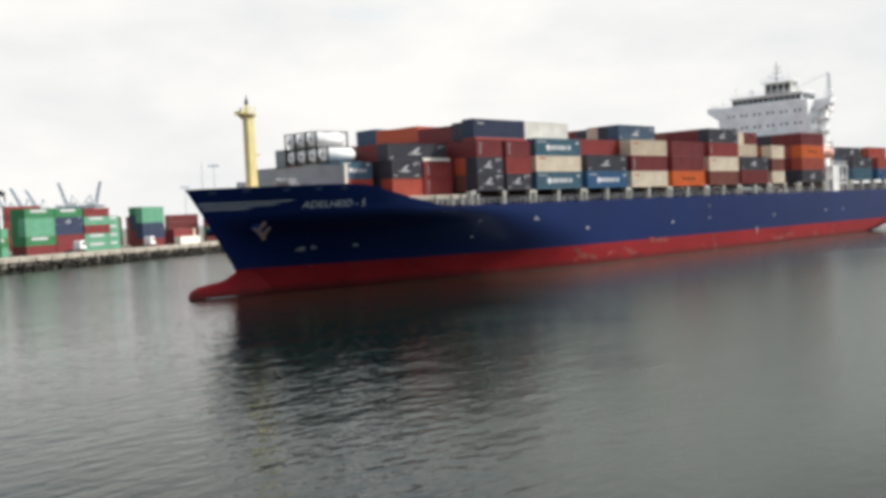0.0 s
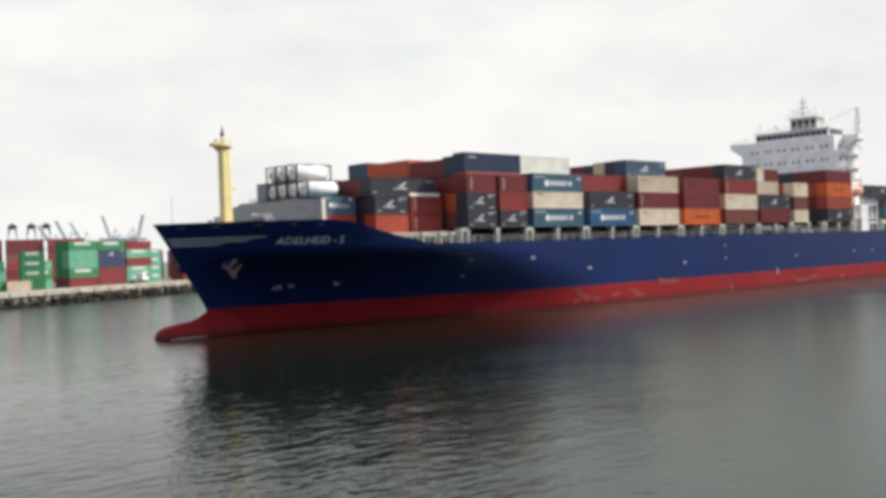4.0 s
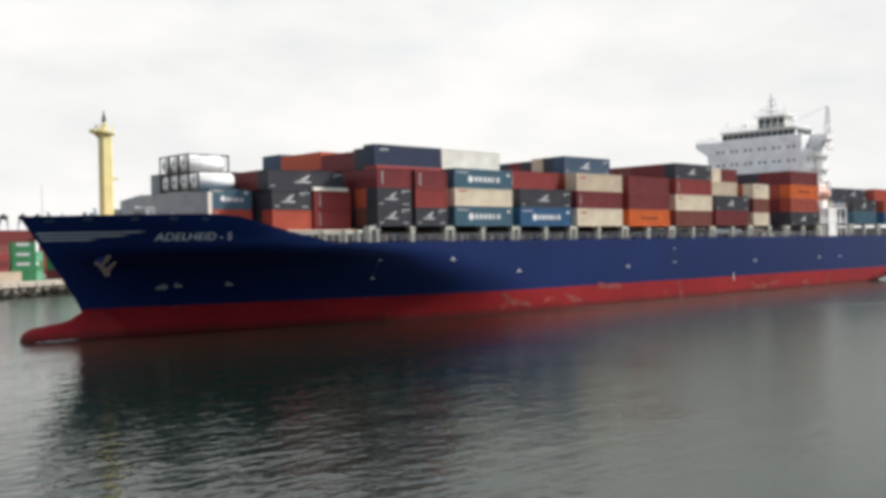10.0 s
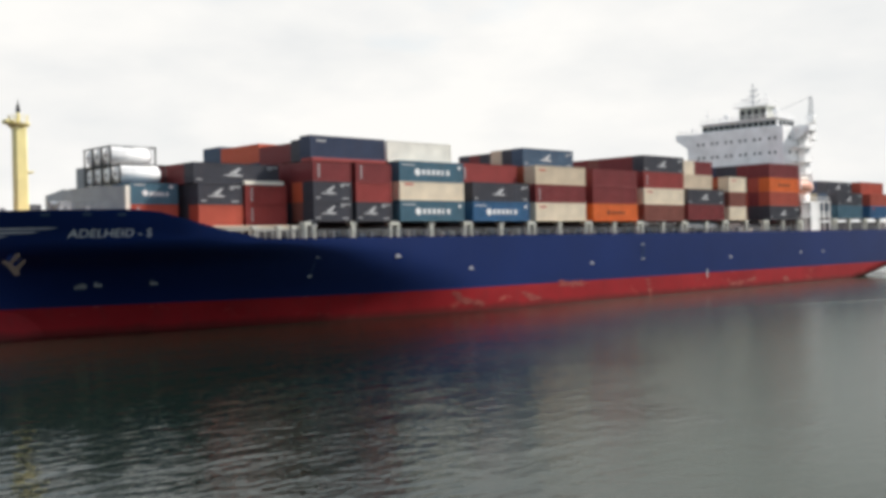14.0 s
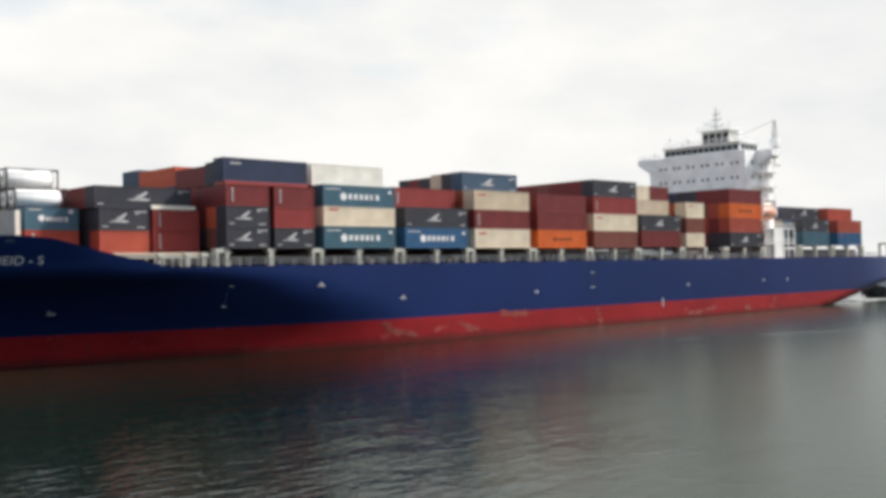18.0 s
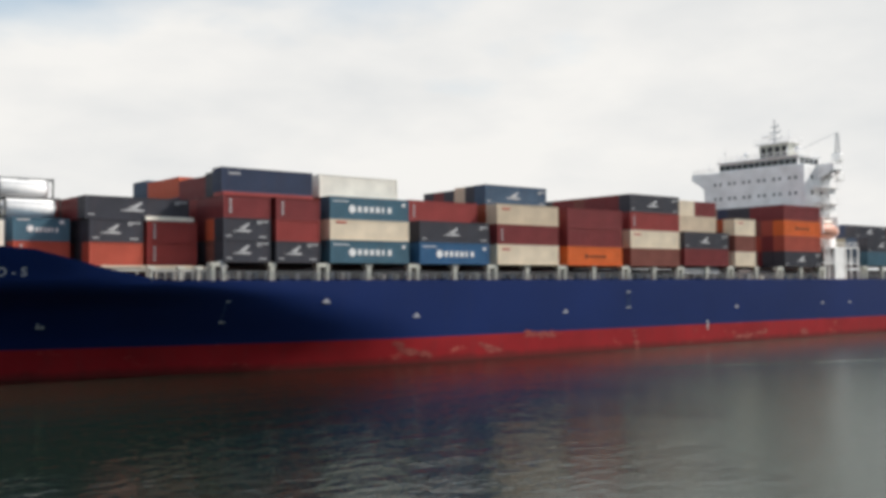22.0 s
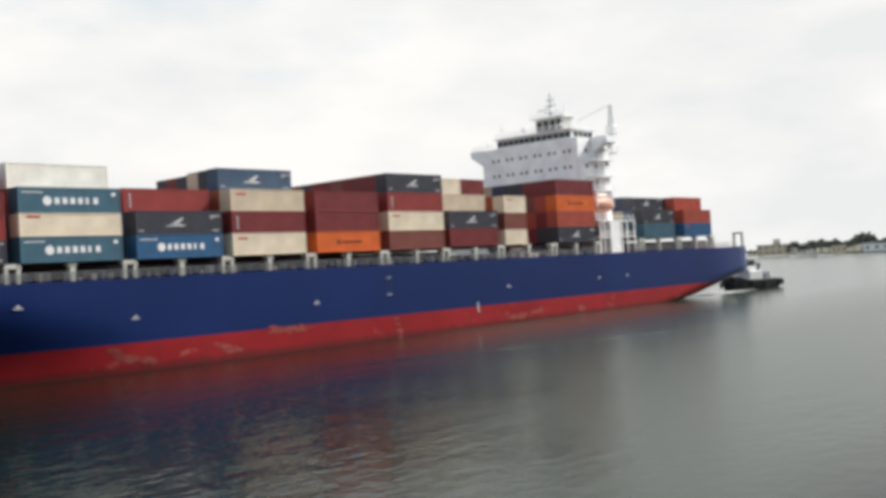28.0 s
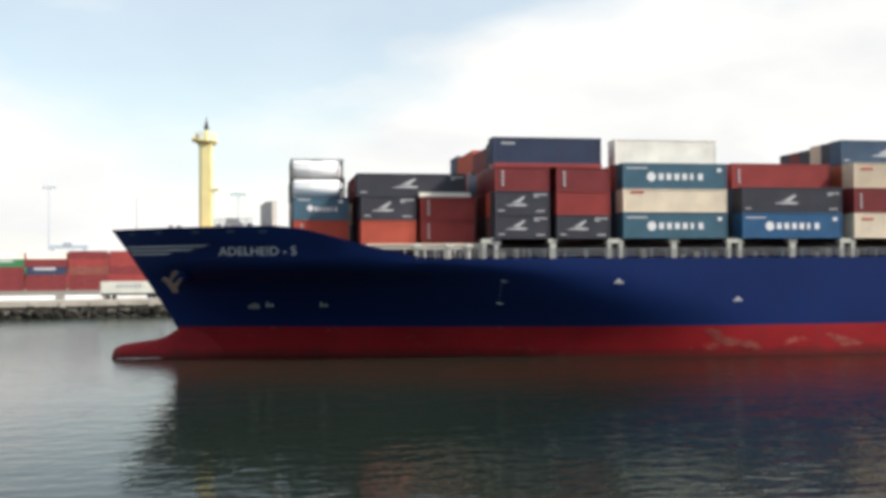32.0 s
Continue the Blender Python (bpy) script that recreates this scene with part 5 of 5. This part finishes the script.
wake_ridge(120, -22, 150, -11, 0.10, 2.2)
wake_ridge(190, 2, 130, -14, 0.12, 2.0)
wake_ridge(198, 6, 170, 1, 0.14, 2.2)
wake_ridge(-52, 12.5, 60, -13, 0.05, 0.9)

# ---- the quay across the channel ----
QUAY = [(-900, 118), (85, 240), (200, 296), (700, 500), (900, 1800), (-900, 1800)]
slab("ground", QUAY, -3, 3.3, LAND, "flat dusty grey-tan container yard across the channel")


def along(i, s, back=0.0):
    """A place s metres along a quay face, back metres behind it, and the face's heading."""
    a, b = Vector(QUAY[i]), Vector(QUAY[i + 1])
    d = (b - a).normalized()
    p = a + d * s + Vector((-d.y, d.x)) * back
    return p.x, p.y, math.degrees(math.atan2(d.y, d.x)), (b - a).length


def quay_edge(i, s0, s1, number):
    x, y, h, _ = along(i, s0)
    ln = s1 - s0
    bm = bmesh.new()
    box(bm, 0, ln, -0.5, 5.0, 2.35, 3.6, 0.05)
    for k in range(int(ln / 6)):
        box(bm, 6 * k + 1, 6 * k + 2.2, -0.75, -0.5, 2.2 + 0.2 * (k % 3), 3.5)
    cap = new("quay_edge_%d" % number, as_mesh("quay_edge", bm))
    cap.data.materials.append(CONCRETE)
    tagged(cap, "pale weathered concrete quay edge above dark piles", "quay", kind="structure")
    cap.matrix_world = pose(x, y, 0, 0, 0, h)
    pile = as_mesh("pile", tube(bmesh.new(), (0, 0, -3), (0, 0, 2.5), 0.32, 0.3, 8))
    n = int(ln / 2.6)
    for k in range(n):
        if s1 > 0 and number == 2 and k % 2:
            continue
        part("pile", pile, PILE, cap, m=pose(2.6 * k + 1, -0.2, 0))
    part("fender_wall", box(bmesh.new(), 0, ln, 0.35, 0.6, -2, 2.35), PILE, cap, "dark timber wall behind the piles")


_, _, _, LEN0 = along(0, 0)
quay_edge(0, LEN0 - 260, LEN0, 1)
quay_edge(1, 0, along(1, 0)[3], 2)
quay_edge(2, 0, 250, 3)


def rubble(i, s0, s1, count, seed):
    """Broken stone heaped along the quay edge."""
    rnd = random.Random(seed)
    bm = bmesh.new()
    for _ in range(count):
        x, y, h, _ = along(i, rnd.uniform(s0, s1), rnd.uniform(-1.3, 0.2))
        r, z = rnd.uniform(0.3, 0.62), 0
        d = bmesh.ops.create_icosphere(bm, subdivisions=1, radius=r)["verts"]
        z = rnd.uniform(-0.2, 1.7)
        for v in d:
            v.co = Vector((v.co.x * 1.4 + x, v.co.y + y, v.co.z * 0.8 + z)) + Vector((rnd.uniform(-0.2, 0.2), rnd.uniform(-0.2, 0.2), rnd.uniform(-0.2, 0.2))) * r
    ob = new("rubble", as_mesh("rubble", bm))
    ob.data.materials.append(ROCK)
    tagged(ob, "broken pale and dark stone along the quay edge", "rubble", kind="stuff")


def rock_material():
    m, n, l, b = base_material("broken_stone", 0.9)
    g = n.new("ShaderNodeNewGeometry")
    col = ramp_node(n, l, g.outputs["Random Per Island"], [(0.0, (0.022, 0.020, 0.017)), (0.88, (0.055, 0.050, 0.040)), (1.0, (0.16, 0.145, 0.12))])
    grit = ramp_node(n, l, noise_node(n, l, 3.0, 5), [(0.3, (0.65, 0.65, 0.65)), (0.7, (1, 1, 1))])
    l.new(mixed(n, l, 1.0, col, grit, "MULTIPLY"), b.inputs["Base Color"])
    bumped(n, l, b, noise_node(n, l, 2.0, 5), 0.5, 0.05)
    return m


ROCK = rock_material()
rubble(1, 0, 127, 620, 4)
rubble(0, LEN0 - 230, LEN0, 1100, 5)
rubble(2, 0, 120, 420, 6)


def far_container(x, y, z, turn, tiers, length=L40):
    for height, colour, style in tiers:
        container(x, y, z, length, height, colour, style, where="in the far yard", group="containers in the yard", afloat=False, turn=turn, doors=False)
        z += height


def tiers(*cs):
    return [(H8, c, s) for c, s in cs]


def bearing(az, dist):
    return dist * math.sin(radians(az)), dist * math.cos(radians(az))


# green stacks beyond the corner of the quay: bearing, distance, heading
for az, dist, turn, length, cs in (
    (18.0, 288, 8, L40, (("green", ""), ("green", "band"), ("mint", ""))),
    (19.4, 284, 8, L20, (("green", "band"), ("mint", ""), ("green", "band"))),
    (20.6, 286, -2, L20, (("tan", ""),)),
    (21.3, 288, -4, L20, (("green", ""), ("green", "band"), ("green", "band"), ("green", "band"))),
):
    x, y = bearing(az, dist)
    far_container(x, y, 3.3, turn, tiers(*cs), length)
    x, y = bearing(az, dist + 3.0)
    far_container(x, y, 3.3, turn, tiers(*[(c, "") for c, _ in cs]), length)


def quay_row(s, back, length, cs, behind):
    """Two rows of a stack, parallel to the slanting quay face."""
    for k, col in enumerate((cs, behind)):
        x, y, h, _ = along(1, s, back + 2.6 * k)
        far_container(x, y, 3.3, h, tiers(*col), length)


g, gb, mt, mb, rd, nv, nb, sl = ("green", ""), ("green", "band"), ("mint", ""), ("mint", "band"), ("maroon", ""), ("navy", ""), ("navy", "bird"), ("slate", "")
quay_row(35.5, 17, L20, (mt, gb, mt), (g, g, g))
quay_row(48.5, 17, L40, (rd, gb, mt, mt, gb), (rd, g, g, g, g))
quay_row(61.0, 17, L40, (rd, rd, nv, nb, gb), (rd, rd, nv, nv, g))
quay_row(73.8, 17, L40, (mb, mb, rd, mb, rd), (rd, g, rd, g, rd))
quay_row(86.4, 18, L20, (mb, mb, mb, mb), (mt, mt, mt, mt))
quay_row(99.0, 14, L40, (rd, nv, nv, mt, mt), (rd, rd, sl, nv, g))
quay_row(114.5, 10, L40, (("pale", ""),), (rd, rd))
quay_row(121.5, 16, L40, (("cream", ""), ("tan", "")), (rd, rd))
# the red yard
for k, cs in enumerate((
    (("maroon", ""), ("green", ""), ("cream", ""), ("pale", "")),
    (("cream", ""), ("cream", ""), ("cream", ""), ("pale", "")),
    (("pale", ""), ("cream", ""), ("pale", ""), ("pale", "")),
    (("maroon", ""), ("maroon", ""), ("green", "band"), ("pale", "")),
    (("maroon", ""), ("navy", "band"), ("maroon", ""), ("pale", "")),
    (("maroon", ""), ("brown", ""), ("red", ""), ("maroon", "")),
    (("red", ""), ("maroon", ""), ("red", ""), ("red", "")),
    (("maroon", ""), ("maroon", ""), ("maroon", ""), ("maroon", "")),
    (("maroon", ""), ("red", ""), ("maroon", ""), ("brown", "")),
    (("maroon", ""), ("maroon", ""), ("red", ""), ("maroon", "")),
    (("red", ""), ("maroon", ""), ("maroon", ""), ("brown", "")),
)):
    far_container(-106.4 + 12.8 * k, 343 + 1.6 * k, 3.3, 7, tiers(*(cs[:1] + cs)))
def yard_block(places, label):
    """Rows of stacked containers deep in the yard, joined: x, y, heading, length and tiers of each stack."""
    bm = bmesh.new()
    for x, y, turn, length, n in places:
        m = pose(x, y, 3.3, 0, 0, turn)
        for k in range(n):
            made = len(bm.verts)
            box(bm, 0, length, 0, W, H8 * k + 0.03, H8 * (k + 1))
            bm.verts.ensure_lookup_table()
            bmesh.ops.transform(bm, matrix=m, verts=bm.verts[made:])
    ob = new("yard_containers", as_mesh("yard_containers", bm))
    ob.data.materials.append(YARD_STACK)
    tagged(ob, label, "containers", kind="stuff")


yard_block([(-190 + 13.4 * k, 372 + 1.6 * k, 7, 13.0, 5) for k in range(16)], "long back row of mostly red stacked containers in the far yard")
yard_block([(*bearing(14.5 + 2.05 * k, 372 + 2 * k), -6, L40, 6 if k < 5 else 4) for k in range(11)], "back row of maroon and red containers beyond the quay corner")


def yard_gantry(x, y):
    """A travelling gantry that straddles the container rows."""
    t = tagged(new("yard_crane"), "grey travelling gantry crane above the container rows", "crane")
    for dx in (-5.5, 5.5):
        for dy in (-4, 4):
            part("leg", box(bmesh.new(), dx - 0.4, dx + 0.4, dy - 0.4, dy + 0.4, 0, 13.7), HAZED_STEEL, t)
        part("side_beam", box(bmesh.new(), dx - 0.5, dx + 0.5, -4, 4, 13.7, 14.5), HAZED_STEEL, t)
    for dy in (-3, 3):
        part("girder", box(bmesh.new(), -6.5, 6.5, dy - 0.5, dy + 0.5, 14.5, 15.5), HAZED_STEEL, t)
    part("trolley", box(bmesh.new(), -2, 1, -2.5, 2.5, 15.5, 16.5, 0.2), PAINT["grey"], t)
    t.matrix_world = pose(x, y, 3.3, 0, 0, 7)
    return t


yard_gantry(-46.5, 385)


def lorry(colour, name="lorry"):
    t = tagged(new(name), "white tractor unit driving along the quay", "truck", "trucks on the quay")
    bm = bmesh.new()
    box(bm, 0, 2.3, 0, 2.4, 1.0, 3.4, 0.2)
    box(bm, 2.3, 3.0, 0.2, 2.2, 0.9, 2.0, 0.15)
    cabin = part("cab", bm, PAINT[colour], t, "white cab")
    part("windscreen", box(bmesh.new(), 2.28, 2.36, 0.2, 2.2, 2.1, 3.1), GLASS, cabin)
    part("side_window", box(bmesh.new(), 0.9, 1.9, -0.03, 0.05, 2.1, 3.0), GLASS, cabin)
    part("chassis", box(bmesh.new(), -4.0, 2.2, 0.5, 1.9, 0.7, 1.05), PAINT["dark"], t)
    for x in (-3.2, -2.0, 1.9):
        for y in (0.1, 2.0):
            wb = tube(bmesh.new(), (x, y, 0.5), (x, y + 0.3, 0.5), 0.5, n=14)
            wheel_ob = part("wheel", wb, RUBBER, t)
            part("rim", tube(bmesh.new(), (x, y - 0.02, 0.5), (x, y + 0.32, 0.5), 0.24, n=10), PAINT["grey"], wheel_ob)
    return t


def trailer(x, y, h):
    t = tagged(new("container_trailer"), "pale container on a road trailer parked along the quay", "trailer")
    bm = box(bmesh.new(), 0, 12.2, 0, 2.44, 1.45, 4.1, 0.05)
    body = part("load", bm, PAINT["pedestal"], t, "grey-white container load")
    bm = bmesh.new()
    for k in range(6):
        prism(bm, [(3.2 + 0.95 * k, 2.7), (3.9 + 0.95 * k, 2.7), (3.9 + 0.95 * k, 3.4), (3.2 + 0.95 * k, 3.4)], -0.02, 0.05)
    part("lettering", bm, PAINT["grey"], body)
    part("chassis", box(bmesh.new(), 0, 12.4, 0.5, 1.9, 1.05, 1.45), PAINT["dark"], t)
    for x0 in (1.6, 2.9, 10.6):
        for y0 in (0.1, 2.0):
            part("wheel", tube(bmesh.new(), (x0, y0, 0.52), (x0, y0 + 0.35, 0.52), 0.52, n=14), RUBBER, t)
    t.matrix_world = pose(x, y, 3.3, 0, 0, h)
    return t


x, y, h, _ = along(0, LEN0 - 106.5, 8)
trailer(x, y, h)
lorry_a, lorry_b = lorry("white"), lorry("white")
for s, back in ((LEN0 - 131, 9), (LEN0 - 92.6, 8), (LEN0 - 30, 12)):
    x, y, h, _ = along(0, s, back)
    v = lorry("white", "parked_lorry")
    tagged(v, "white tractor unit parked on the quay", "truck")
    v.matrix_world = pose(x, y, 3.3, 0, 0, h)
for k in range(10):
    x, y, h, _ = along(0, LEN0 - 150 + 9.0 * k, 14)
    bm = box(bmesh.new(), 0, 7.0 + (k % 3), 0, 2.2, 0, 1.0, 0.1)
    barrier = part("concrete_barrier", bm, PAINT["white"], None)
    tagged(barrier, "low white barrier along the back of the quay apron", "barrier", "barriers on the quay")
    barrier.matrix_world = pose(x, y, 3.3, 0, 0, h)
for k, s in enumerate((LEN0 - 12, LEN0 + 8)):
    x, y, h, _ = along(0, min(s, LEN0 - 4), 9 + 3 * k)
    bm = box(bmesh.new(), 0, 5.0, 0, 4.0, 0, 4.6, 0.1)
    bm2 = part("quay_hut", bm, PAINT["tan"], None)
    tagged(bm2, "small tan hut on the quay", "hut")
    bm2.matrix_world = pose(x, y, 3.3, 0, 0, h)


def lamp_mast(x, y, height):
    t = tagged(new("lamp_mast"), "tall grey floodlight mast in the yard", "lamp mast", "lamp masts")
    part("pole", tube(bmesh.new(), (0, 0, 0), (0, 0, height), 0.24, 0.11, 10), HAZED_STEEL, t)
    part("head_frame", box(bmesh.new(), -2.2, 2.2, -0.15, 0.15, height - 0.3, height), HAZED_STEEL, t)
    for dx in (-2.0, -0.7, 0.7, 2.0):
        part("floodlight", box(bmesh.new(), dx - 0.35, dx + 0.35, -0.5, 0.4, height - 0.9, height - 0.3, 0.05), HAZED_STEEL, t)
    t.matrix_world = pose(x, y, 3.3)
    return t


for az, dist, el in ((33.5, 430, 3.2), (31.9, 520, 2.05), (-7.87, 420, 4.4), (2.0, 320, 4.2), (12.0, 430, 3.6)):
    lamp_mast(dist * math.sin(radians(az)), dist * math.cos(radians(az)), EYE + dist * math.tan(radians(el)) - 3.3)


def gantry_crane(x, y, h, turn, boom):
    """A ship-to-shore crane with its boom raised."""
    t = tagged(new("quay_crane"), "tall blue-grey quay crane with its boom raised, far across the yard", "crane", "quay cranes")
    for dx in (-9, 9):
        for dy in (-12, 12):
            part("leg", box(bmesh.new(), dx - 0.9, dx + 0.9, dy - 0.9, dy + 0.9, 0, h * 0.62), HAZED_STEEL, t)
    bm = bmesh.new()
    for dy in (-12, 12):
        box(bm, -9, 9, dy - 0.8, dy + 0.8, h * 0.30, h * 0.33)
    for dx in (-9, 9):
        box(bm, dx - 0.8, dx + 0.8, -12, 12, h * 0.58, h * 0.62)
    part("portal_beam", bm, HAZED_STEEL, t)
    part("girder", box(bmesh.new(), -3, 3, -16, 34, h * 0.62, h * 0.67), HAZED_STEEL, t)
    part("machinery_house", box(bmesh.new(), -4, 4, 10, 22, h * 0.67, h * 0.76, 0.3), PAINT["white"], t)
    bm = bmesh.new()
    for dx in (-3, 3):
        tube(bm, (dx, -12, h * 0.64), (dx * 0.4, -8, h * 0.92), 0.7, n=6)
        tube(bm, (dx, 4, h * 0.64), (dx * 0.4, -8, h * 0.92), 0.5, n=6)
    part("apex_frame", bm, HAZED_STEEL, t)
    bm = bmesh.new()
    b = Vector((0, -math.cos(radians(boom)), math.sin(radians(boom))))
    foot = Vector((0, -16, h * 0.65))
    for dx in (-2.6, 2.6):
        tube(bm, foot + Vector((dx, 0, 0)), foot + b * h * 0.6 + Vector((dx, 0, 0)), 1.3, n=6)
        tube(bm, foot + Vector((dx, 3.5, 0)), foot + b * h * 0.6 + Vector((dx, 2.0, 0)), 0.9, n=6)
    for k in range(9):
        q = foot + b * h * 0.6 * k / 8
        tube(bm, q + Vector((-2.6, 0, 0)), q + Vector((2.6, 0, 0)), 0.6, n=5)
        tube(bm, q, q + Vector((0, 3.2 - 0.15 * k, 0)), 0.6, n=5)
    part("boom", bm, HAZED_STEEL, t)
    t.matrix_world = pose(x, y, 3.3, 0, 0, turn)
    return t


for az, dist, h, tn, bo in ((26.65, 1500, 58, 60, 78), (26.35, 1500, 58, 240, 74), (24.1, 1650, 60, 260, 65), (24.85, 1700, 60, 240, 62), (23.3, 1600, 54, 260, 60)):
    gantry_crane(dist * math.sin(radians(az)), dist * math.cos(radians(az)), h, tn, bo)

def end_on_crane(az, dist, height):
    """A quay crane seen along its girder: splayed legs under a dark crosshead."""
    t = tagged(new("quay_crane"), "pale quay crane seen end-on, far across the yard", "crane", "quay cranes")
    for sx in (-1, 1):
        for y in (-10, 10):
            bm = tube(bmesh.new(), (sx * 8.5, y, 0), (sx * 6.0, y, height * 0.86), 1.2, 1.0, 8)
            part("leg", bm, HAZED_STEEL, t)
        part("knee_brace", tube(bmesh.new(), (sx * 6.2, -10, height * 0.74), (sx * 2.5, -10, height * 0.93), 0.9, 0.8, 8), PAINT["slate"], t)
    for z in (0.4, 0.62):
        part("sill_beam", box(bmesh.new(), -7.5, 7.5, -11, -9.4, height * z, height * z + 1.6), HAZED_STEEL, t)
    part("crosshead", box(bmesh.new(), -6.6, 6.6, -12, 14, height * 0.88, height * 0.96, 0.8), PAINT["slate"], t, "dark crosshead and machinery house")
    part("mast_top", box(bmesh.new(), -2.5, 2.5, -6, 6, height * 0.96, height, 0.5), PAINT["slate"], t)
    x, y = bearing(az, dist)
    t.matrix_world = pose(x, y, 3.3, 0, 0, -az)
    return t


for az in (18.0, 18.95, 19.94, 20.92, 21.84, 22.56):
    end_on_crane(az, 1750, 73)

# an office tower far behind the yard
def far_tower(az, dist, w, d, h, floors, cols, colour, label):
    t = tagged(new("office_building"), label, "building", "far buildings")
    wall = part("wall", box(bmesh.new(), -w / 2, w / 2, -d / 2, d / 2, 0, h), PAINT[colour], t)
    part("roof", box(bmesh.new(), -w / 2 - 0.3, w / 2 + 0.3, -d / 2 - 0.3, d / 2 + 0.3, h, h + 0.8), PAINT["grey"], t)
    for f in range(floors):
        for c in range(cols):
            cw, fh = w / cols, h / floors
            part("window", box(bmesh.new(), -w / 2 + cw * c + 0.32 * cw, -w / 2 + cw * c + 0.68 * cw, -d / 2 - 0.05, -d / 2 + 0.1, fh * f + 0.4 * fh, fh * f + 0.7 * fh), GLASS, wall)
    t.matrix_world = pose(dist * math.sin(radians(az)), dist * math.cos(radians(az)), 3.2 if az < 50 else 1.55, 0, 0, -az)
    return t



# ---- the shore astern ----
SHORE = [(760, 196), (1010, 262), (1230, 420), (1700, 690), (3600, 1600), (3600, -1500), (760, -1500)]
slab("shore_ground", SHORE, -2, 1.6, SCRUB, "low scrubby shore far astern")


def tree(x, y, height, seed):
    rnd = random.Random(seed)
    t = tagged(new("tree"), "broad grey-green tree on the far shore, its leaves paled for haze", "tree", "trees on the far shore")
    bm = tube(bmesh.new(), (0, 0, 0), (0.2, 0, height * 0.55), height * 0.035, height * 0.018, 7)
    for k in range(4):
        a = k * 1.6 + rnd.random()
        tube(bm, (0.1, 0, height * (0.3 + 0.06 * k)), (math.cos(a) * height * 0.25, math.sin(a) * height * 0.25, height * (0.55 + 0.06 * k)), height * 0.014, height * 0.005, 5)
    part("trunk", bm, BARK, t)
    bm = bmesh.new()
    for _ in range(150):
        a, u, w = rnd.random() * 2 * math.pi, rnd.random() ** 0.5, rnd.random()
        c = Vector((math.cos(a) * u * height * 0.42, math.sin(a) * u * height * 0.42, height * (0.42 + 0.5 * w * (1 - 0.6 * u * u))))
        s = height * rnd.uniform(0.04, 0.09)
        q = Euler((rnd.random() * 6, rnd.random() * 6, rnd.random() * 6)).to_matrix()
        v = [bm.verts.new(c + q @ Vector(p) * s) for p in ((-1, -0.7, 0.1), (0.9, -0.8, 0), (1.1, 0.7, 0.3), (-0.8, 0.9, 0), (0.1, 0, 0.9))]
        for tri in ((0, 1, 4), (1, 2, 4), (2, 3, 4), (3, 0, 4)):
            bm.faces.new([v[i] for i in tri])
    part("crown", bm, HAZED_LEAF, t)
    t.matrix_world = pose(x, y, 1.5)
    return t


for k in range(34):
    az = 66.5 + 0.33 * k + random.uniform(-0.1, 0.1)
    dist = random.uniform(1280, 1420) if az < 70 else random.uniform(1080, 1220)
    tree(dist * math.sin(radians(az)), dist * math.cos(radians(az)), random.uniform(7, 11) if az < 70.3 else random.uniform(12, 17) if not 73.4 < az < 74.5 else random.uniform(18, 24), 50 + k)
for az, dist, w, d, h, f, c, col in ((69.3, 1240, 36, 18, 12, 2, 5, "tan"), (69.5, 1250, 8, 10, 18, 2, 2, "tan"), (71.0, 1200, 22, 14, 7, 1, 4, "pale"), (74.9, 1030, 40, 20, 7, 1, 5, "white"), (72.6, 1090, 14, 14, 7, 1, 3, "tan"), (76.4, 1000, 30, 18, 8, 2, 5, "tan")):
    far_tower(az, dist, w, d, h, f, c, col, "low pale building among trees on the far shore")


# ---- what moves ----
def motions():
    walk(water, [(0, pose(0, 0, 0)), (16, pose(-5.5, -3.0, 0)), (32, pose(-11, -6.0, 0))])  # ripples drift with the current
    times = [4.0 * k for k in range(9)]
    ways = [ship_pose(t) for t in times]
    for ob, m in AFLOAT:
        walk(ob, [(t, w @ m) for t, w in zip(times, ways)])
    for ob, back, way in ((lorry_a, 6.0, ((0, 57.2), (1, 60.6), (2, 63.4), (3, 65.4), (4, 66.6), (8, 68.0), (32, 68.5))), (lorry_b, 2.8, ((0, 86.5), (2, 89.1), (4, 90.9), (8, 92.0), (32, 92.5)))):
        rows = []
        for t, s in way:
            x, y, h, _ = along(1, s, back)
            rows.append((t, pose(x, y, 3.3, 0, 0, h)))
        walk(ob, rows)


motions()
